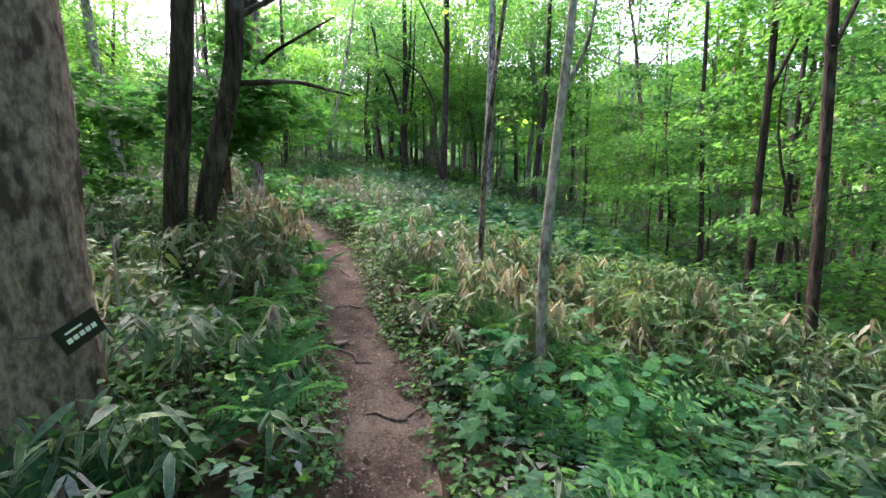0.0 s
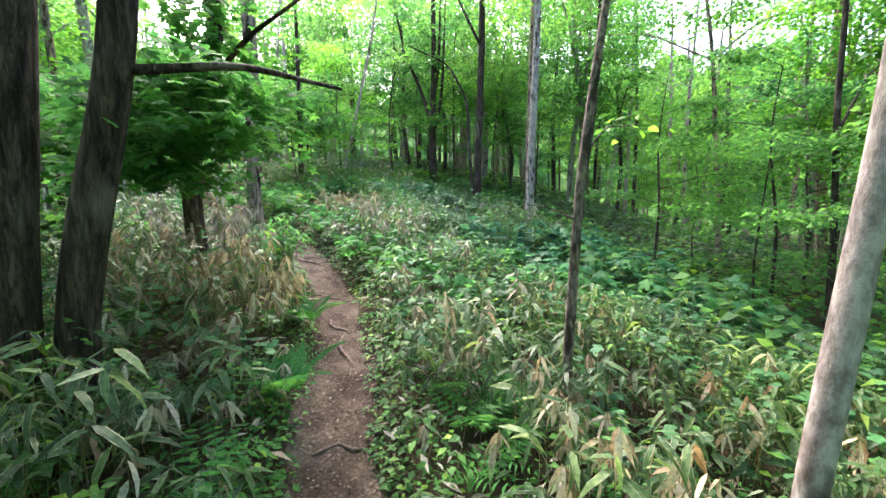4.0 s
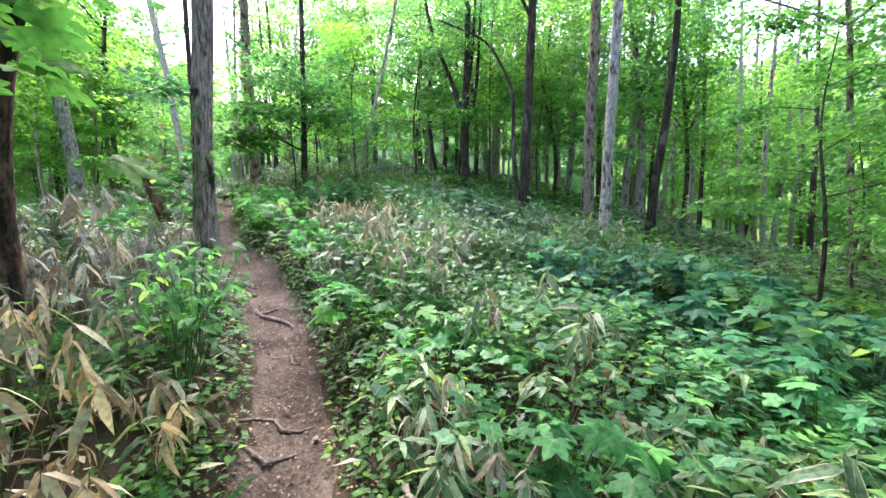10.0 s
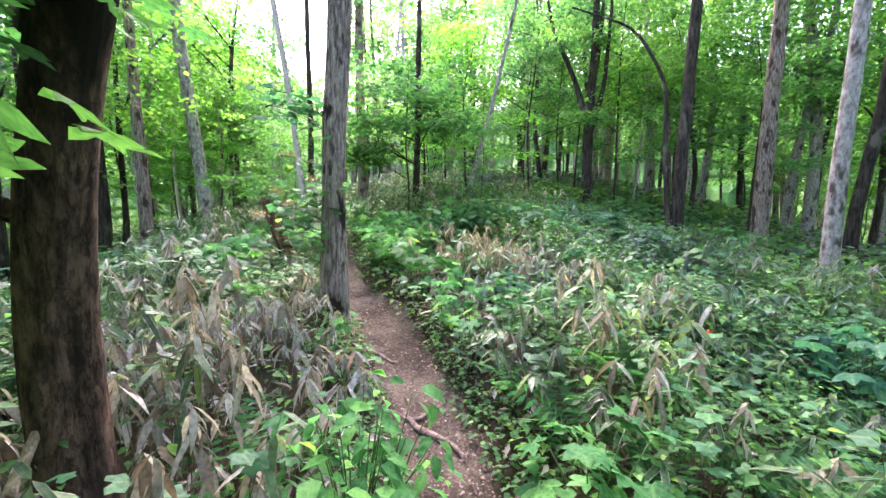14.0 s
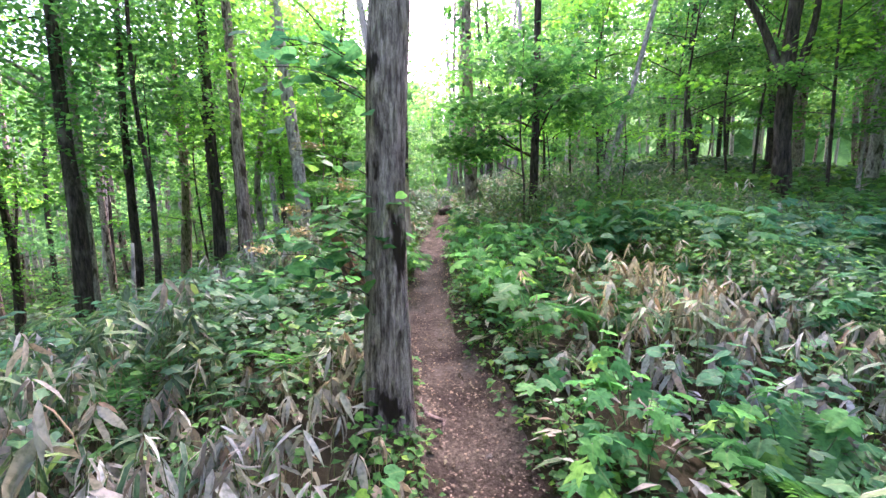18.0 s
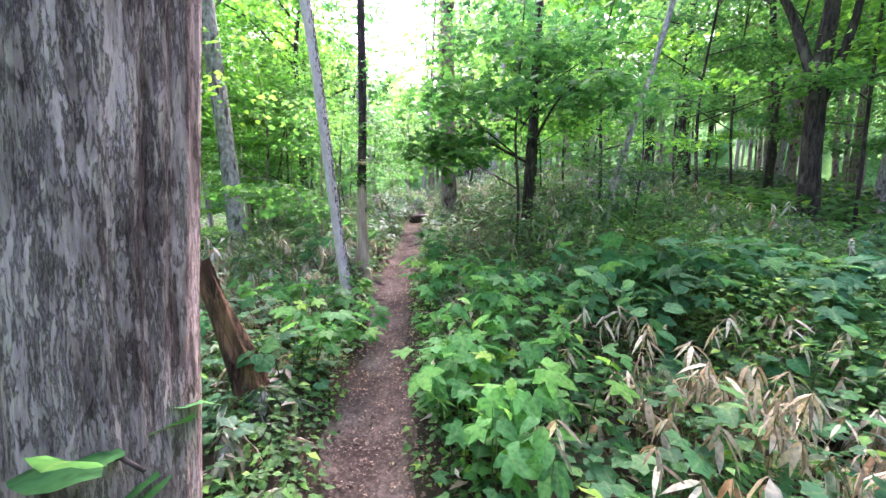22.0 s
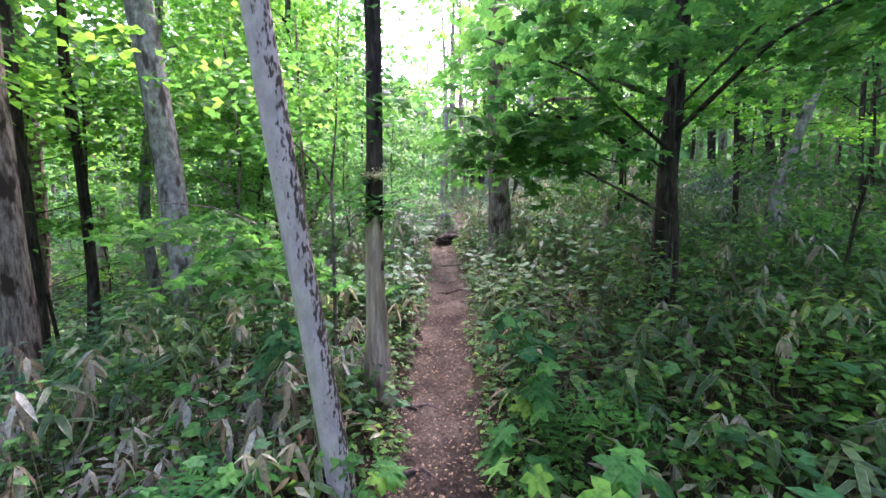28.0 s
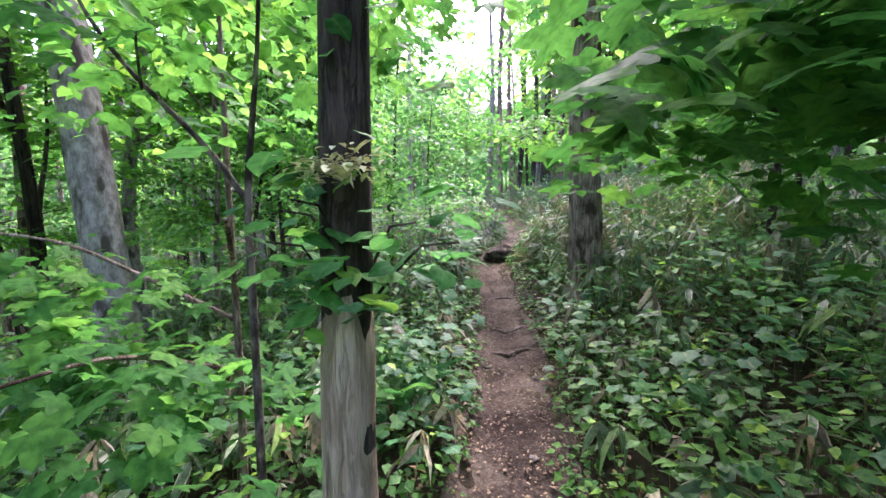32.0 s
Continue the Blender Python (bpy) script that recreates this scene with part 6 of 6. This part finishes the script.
# the broken stump
bx, by = -5.40, 9.55
stump = tagged(new("broken_stump"), "rotten reddish brown broken trunk leaning over in the undergrowth", "stump")
stump.location = (bx, by, float(ground(bx, by)[0]))
stump.scale = (1, 1, 0.87)
v, f = tube([(0.04, 0.03, -0.2), (0, 0, 0.1), (-0.07, -0.045, 0.35), (-0.125, -0.10, 0.6), (-0.18, -0.155, 0.86)], [0.10, 0.088, 0.074, 0.06, 0.04], sides=26, rough=0.07, seed=4)
for i, p in enumerate(v):
    # a long rotted hollow on the side of the footpath, and splintered tops
    t = np.clip(p[2] / 0.86, 0, 1)
    axis = np.array([-0.18 * t, -0.155 * t, p[2]])
    off = p - axis
    facing = (off[0] * 0.75 - off[1] * 0.55) / (np.linalg.norm(off[:2]) + 1e-6)
    if facing > 0.72 and 0.15 < p[2] < 0.75:
        off[:2] *= 0.45 + 0.25 * math.sin(p[2] * 23)
    p[:2] = axis[:2] + off[:2] * (1 + 0.12 * math.sin(p[2] * 31 + i))
    if p[2] > 0.78:
        p[2] += 0.07 * math.sin(i * 2.3)
part("trunk", mesh_of("trunk", v, f, [ROTTEN], smoothed=False), stump)
for k in range(7):
    g = np.random.default_rng(k)
    p = np.array([-0.17, -0.145, 0.80]) + g.normal(0, 0.018, 3)
    part("splinter", tube_mesh("splinter", [tuple(p), tuple(p + (-0.03, -0.02, 0.08)), tuple(p + (-0.05, -0.03, 0.12 + 0.06 * g.random()))], [0.011, 0.008, 0.003], ROTTEN, sides=5, rough=0.15), stump)

# fallen branch against the bowed tree
v, f = tube([(-2.95, 5.5, 1.22), (-3.1, 5.72, 1.45), (-3.3, 6.0, 1.66), (-3.42, 6.16, 1.85)], [0.02, 0.018, 0.016, 0.012], sides=9, rough=0.08, seed=2)
tagged(new("fallen_branch", mesh_of("fallen_branch", v, f, [BARKLESS])), "bare grey broken branch leaning against a tree", "branch")


for line, r in (([(-1.82, 2.13, 0.4), (-1.84, 2.16, 0.65), (-1.88, 2.22, 1.1), (-1.9, 2.25, 1.4)], 0.010), ([(-7.9, 8.46, 1.35), (-7.92, 8.46, 1.8), (-7.9, 8.48, 2.3)], 0.022)):
    v, f = tube(line, [r, r * 0.9, r * 0.8, r * 0.6][:len(line)], sides=7, rough=0.08, seed=3)
    tagged(new("dead_stem", mesh_of("dead_stem", v, f, [BARK_PALE])), "thin bare pale stem standing in the undergrowth", "stem")


def climber(x, y, z, twigs, leaves, flowers, seed, label, size=0.11, petal=None):
    """Leafy twigs that reach out from a trunk, with flat flower heads."""
    g = np.random.default_rng(seed)
    root = tagged(new("climbing_vine"), label, "vine")
    root.location = (x, y, z)
    for n, tip in enumerate(twigs):
        tip = np.array(tip)
        foot = tip * (0.2, 0.2, 1) - (0, 0, 0.12)
        mid = (foot + tip) / 2 + (0, 0, 0.05)
        part("twig", tube_mesh("twig", [tuple(foot), tuple(mid), tuple(tip)], [0.004, 0.003, 0.002], BARK_DARK, sides=5), root)
        for k in range(leaves):
            t = g.uniform(0.25, 1.05)
            p = foot + (tip - foot) * t + g.normal(0, 0.06, 3)
            a = g.uniform(0, 6.28)
            ob = part("leaf", MESHES["round" if g.random() < 0.8 else "round_deep"], root)
            ob.matrix_basis = turned(p, (math.cos(a), math.sin(a), g.uniform(-0.6, 0.1)), (g.normal(0, 0.3), g.normal(0, 0.3), 1), size * g.uniform(0.6, 1.2))
    for p in flowers:
        soup = Soup()
        k = 90
        q = g.normal(0, 1, (k, 3)) * (0.03, 0.03, 0.012)
        d = g.normal(0, 1, (k, 3)) * (1, 1, 0.3)
        soup.leaves(OVAL, q, d, np.tile((0, 0, 1.0), (k, 1)), g.uniform(0.012, 0.03, k))
        ob = part("flower", soup.mesh("flower", petal or PETAL), root, "flat-topped flower head")
        ob["kind"] = "stuff"
        ob.location = p
    return root


gz = float(ground(-3.95, 8.47)[0])
climber(-3.95, 8.47, gz, [(-0.20, -0.16, 1.12), (-0.34, -0.26, 1.02), (-0.46, -0.36, 0.9), (-0.15, -0.26, 1.1), (-0.28, -0.36, 0.84), (0.17, 0.0, 1.15), (-0.09, -0.24, 0.92), (-0.05, -0.16, 1.22), (-0.40, -0.22, 1.12),
                        (-0.22, -0.40, 0.98), (-0.5, -0.46, 0.8), (-0.30, -0.30, 1.42), (-0.22, -0.05, 1.75), (-0.42, -0.2, 1.8), (-0.34, -0.02, 1.95), (-0.12, -0.34, 0.78), (-0.5, -0.34, 1.85), (-0.36, -0.34, 1.95), (-0.24, -0.2, 1.88), (-0.55, -0.2, 2.0)], 12,
        [(-0.33, -0.30, 1.13), (-0.09, -0.18, 1.24), (-0.24, -0.26, 1.44), (-0.45, -0.42, 0.93), (-0.18, -0.38, 1.02)], 3,
        "climbing hydrangea with round leaves and faded tan flowers on a trunk", 0.095, PETAL_TAN)
gz = float(ground(-6.78, 11.86)[0])
climber(-6.78, 11.86, gz, [(-0.08, -0.15, 1.22), (0.16, 0.02, 1.26), (0.12, -0.13, 1.2), (-0.14, -0.08, 1.28), (0.06, -0.17, 1.3), (0.2, 0.1, 1.22), (0.1, -0.1, 1.75), (-0.06, -0.08, 2.0), (0.08, -0.08, 2.4)], 20, [(0.075, -0.12, 1.35), (0.10, -0.09, 1.36)], 5,
        "climbing vine with glossy leaves and a cream flower on a trunk", 0.065)

# a maple sapling whose boughs hang over the footpath
tree("maple_sapling", "young maple with wide flat boughs reaching over the footpath", -5.25, 13.0, [(0, 0, 0), (0.02, 0, 0.8), (-0.05, -0.02, 1.6), (0.0, 0.0, 3.2)], [0.022, 0.018, 0.015, 0.008], BARK_DARK, seed=51, sides=9, flare=0.1,
     limbs=[([(-0.02, 0, 1.0), (-0.6, -0.2, 1.35), (-1.15, -0.45, 1.5)], 0.012), ([(-0.03, 0, 1.4), (-0.5, -0.5, 1.85), (-0.9, -0.9, 2.0)], 0.012), ([(0, 0, 1.7), (0.5, -0.4, 2.1), (0.9, -0.6, 2.2)], 0.010), ([(0, 0, 1.9), (-0.5, 0.3, 2.4), (-1.0, 0.5, 2.6)], 0.010)],
     crown=[(-0.75, -0.35, 1.42, 0.6, 0.12, 11), (-0.5, -0.6, 2.0, 0.8, 0.2, 14), (0.2, -0.2, 2.5, 1.1, 0.4, 20)], leaf=MAPLE_DARK, shape=PALM, size=0.09, per=22, spread=0.22)

tree("maple_sapling", "young maple with drooping boughs of soft leaves", -7.65, 11.95, [(0, 0, 0), (0.02, 0, 0.7), (0.05, -0.02, 1.5), (0.0, 0.0, 2.6)], [0.017, 0.013, 0.011, 0.006], BARK_GREY, seed=52, sides=9, flare=0.1,
     limbs=[([(0.0, 0, 0.7), (0.25, -0.4, 0.95), (0.4, -0.75, 0.95)], 0.010), ([(0.03, 0, 1.0), (0.5, -0.2, 1.3), (0.75, -0.3, 1.3)], 0.010), ([(0, 0, 0.9), (-0.4, -0.4, 1.2), (-0.8, -0.7, 1.25)], 0.010)],
     crown=[(0.25, -0.45, 0.86, 0.45, 0.08, 10), (-0.35, -0.4, 1.05, 0.6, 0.10, 10), (0, -0.1, 1.9, 0.8, 0.3, 8)], leaf=MAPLE_DARK, shape=PALM, size=0.075, per=26, spread=0.22)
tree("sapling", "young forked tree with one stem arching far over to the side", -7.12, 11.79, [(0, 0, 0), (0.01, 0, 0.7), (0.0, 0, 1.28), (0.03, 0.03, 1.6), (0.06, 0.05, 2.3)], [0.014, 0.011, 0.009, 0.005, 0.003], BARK_MOTTLED, seed=53, sides=10, flare=0.1,
     limbs=[([(0.0, 0, 1.24), (-0.03, -0.05, 1.36), (-0.13, -0.17, 1.5), (-0.28, -0.24, 1.68), (-0.42, -0.28, 1.92)], 0.009), ([(-0.13, -0.17, 1.5), (-0.02, -0.2, 1.56), (0.08, -0.22, 1.55)], 0.004)],
     crown=[(-0.15, -0.1, 1.72, 0.4, 0.1, 14), (0.1, 0.1, 1.78, 0.4, 0.12, 12), (-0.3, -0.2, 2.0, 0.5, 0.15, 12)], leaf=CANOPY_DARK, shape=OVAL, size=0.05, per=20, spread=0.2)

# an orange lily
lx, ly = -1.04, 8.4
lily = tagged(new("orange_lily"), "single orange lily flower among the herbs", "flower")
lily.location = (lx, ly, float(ground(lx, ly)[0]))
part("stem", tube_mesh("stem", [(0, 0, -0.03), (0.02, 0, 0.3), (0.03, 0.01, 0.55)], [0.004, 0.004, 0.003], STALK, sides=5), lily)
petal = one_leaf(oval(0.2, -0.1), ORANGE, "petal")
for k in range(6):
    a = k * math.pi / 3
    part("petal", petal, lily).matrix_basis = turned((0.03, 0.01, 0.55), (math.cos(a), math.sin(a), 0.8), (0, 0, 1), 0.05)

# the dark mossy root plate at the end of the footpath
gx0, gy0 = -9.45, 16.9
bm = bmesh.new()
bmesh.ops.create_icosphere(bm, subdivisions=3, radius=1.0)
for v in bm.verts:
    nz = noise.noise(v.co * 2.2) * 0.35 + noise.noise(v.co * 6.0) * 0.14
    v.co = Vector((v.co.x * 0.42, v.co.y * 0.25, v.co.z * 0.18)) * (1 + nz)
me = bpy.data.meshes.new("root_plate")
bm.to_mesh(me)
bm.free()
me.materials.append(BARK_DARK)
ob = tagged(new("root_plate", me), "dark earthy root plate of a fallen tree beside the footpath", "root plate")
ob.location = (gx0, gy0, float(ground(gx0, gy0)[0]) + 0.05)
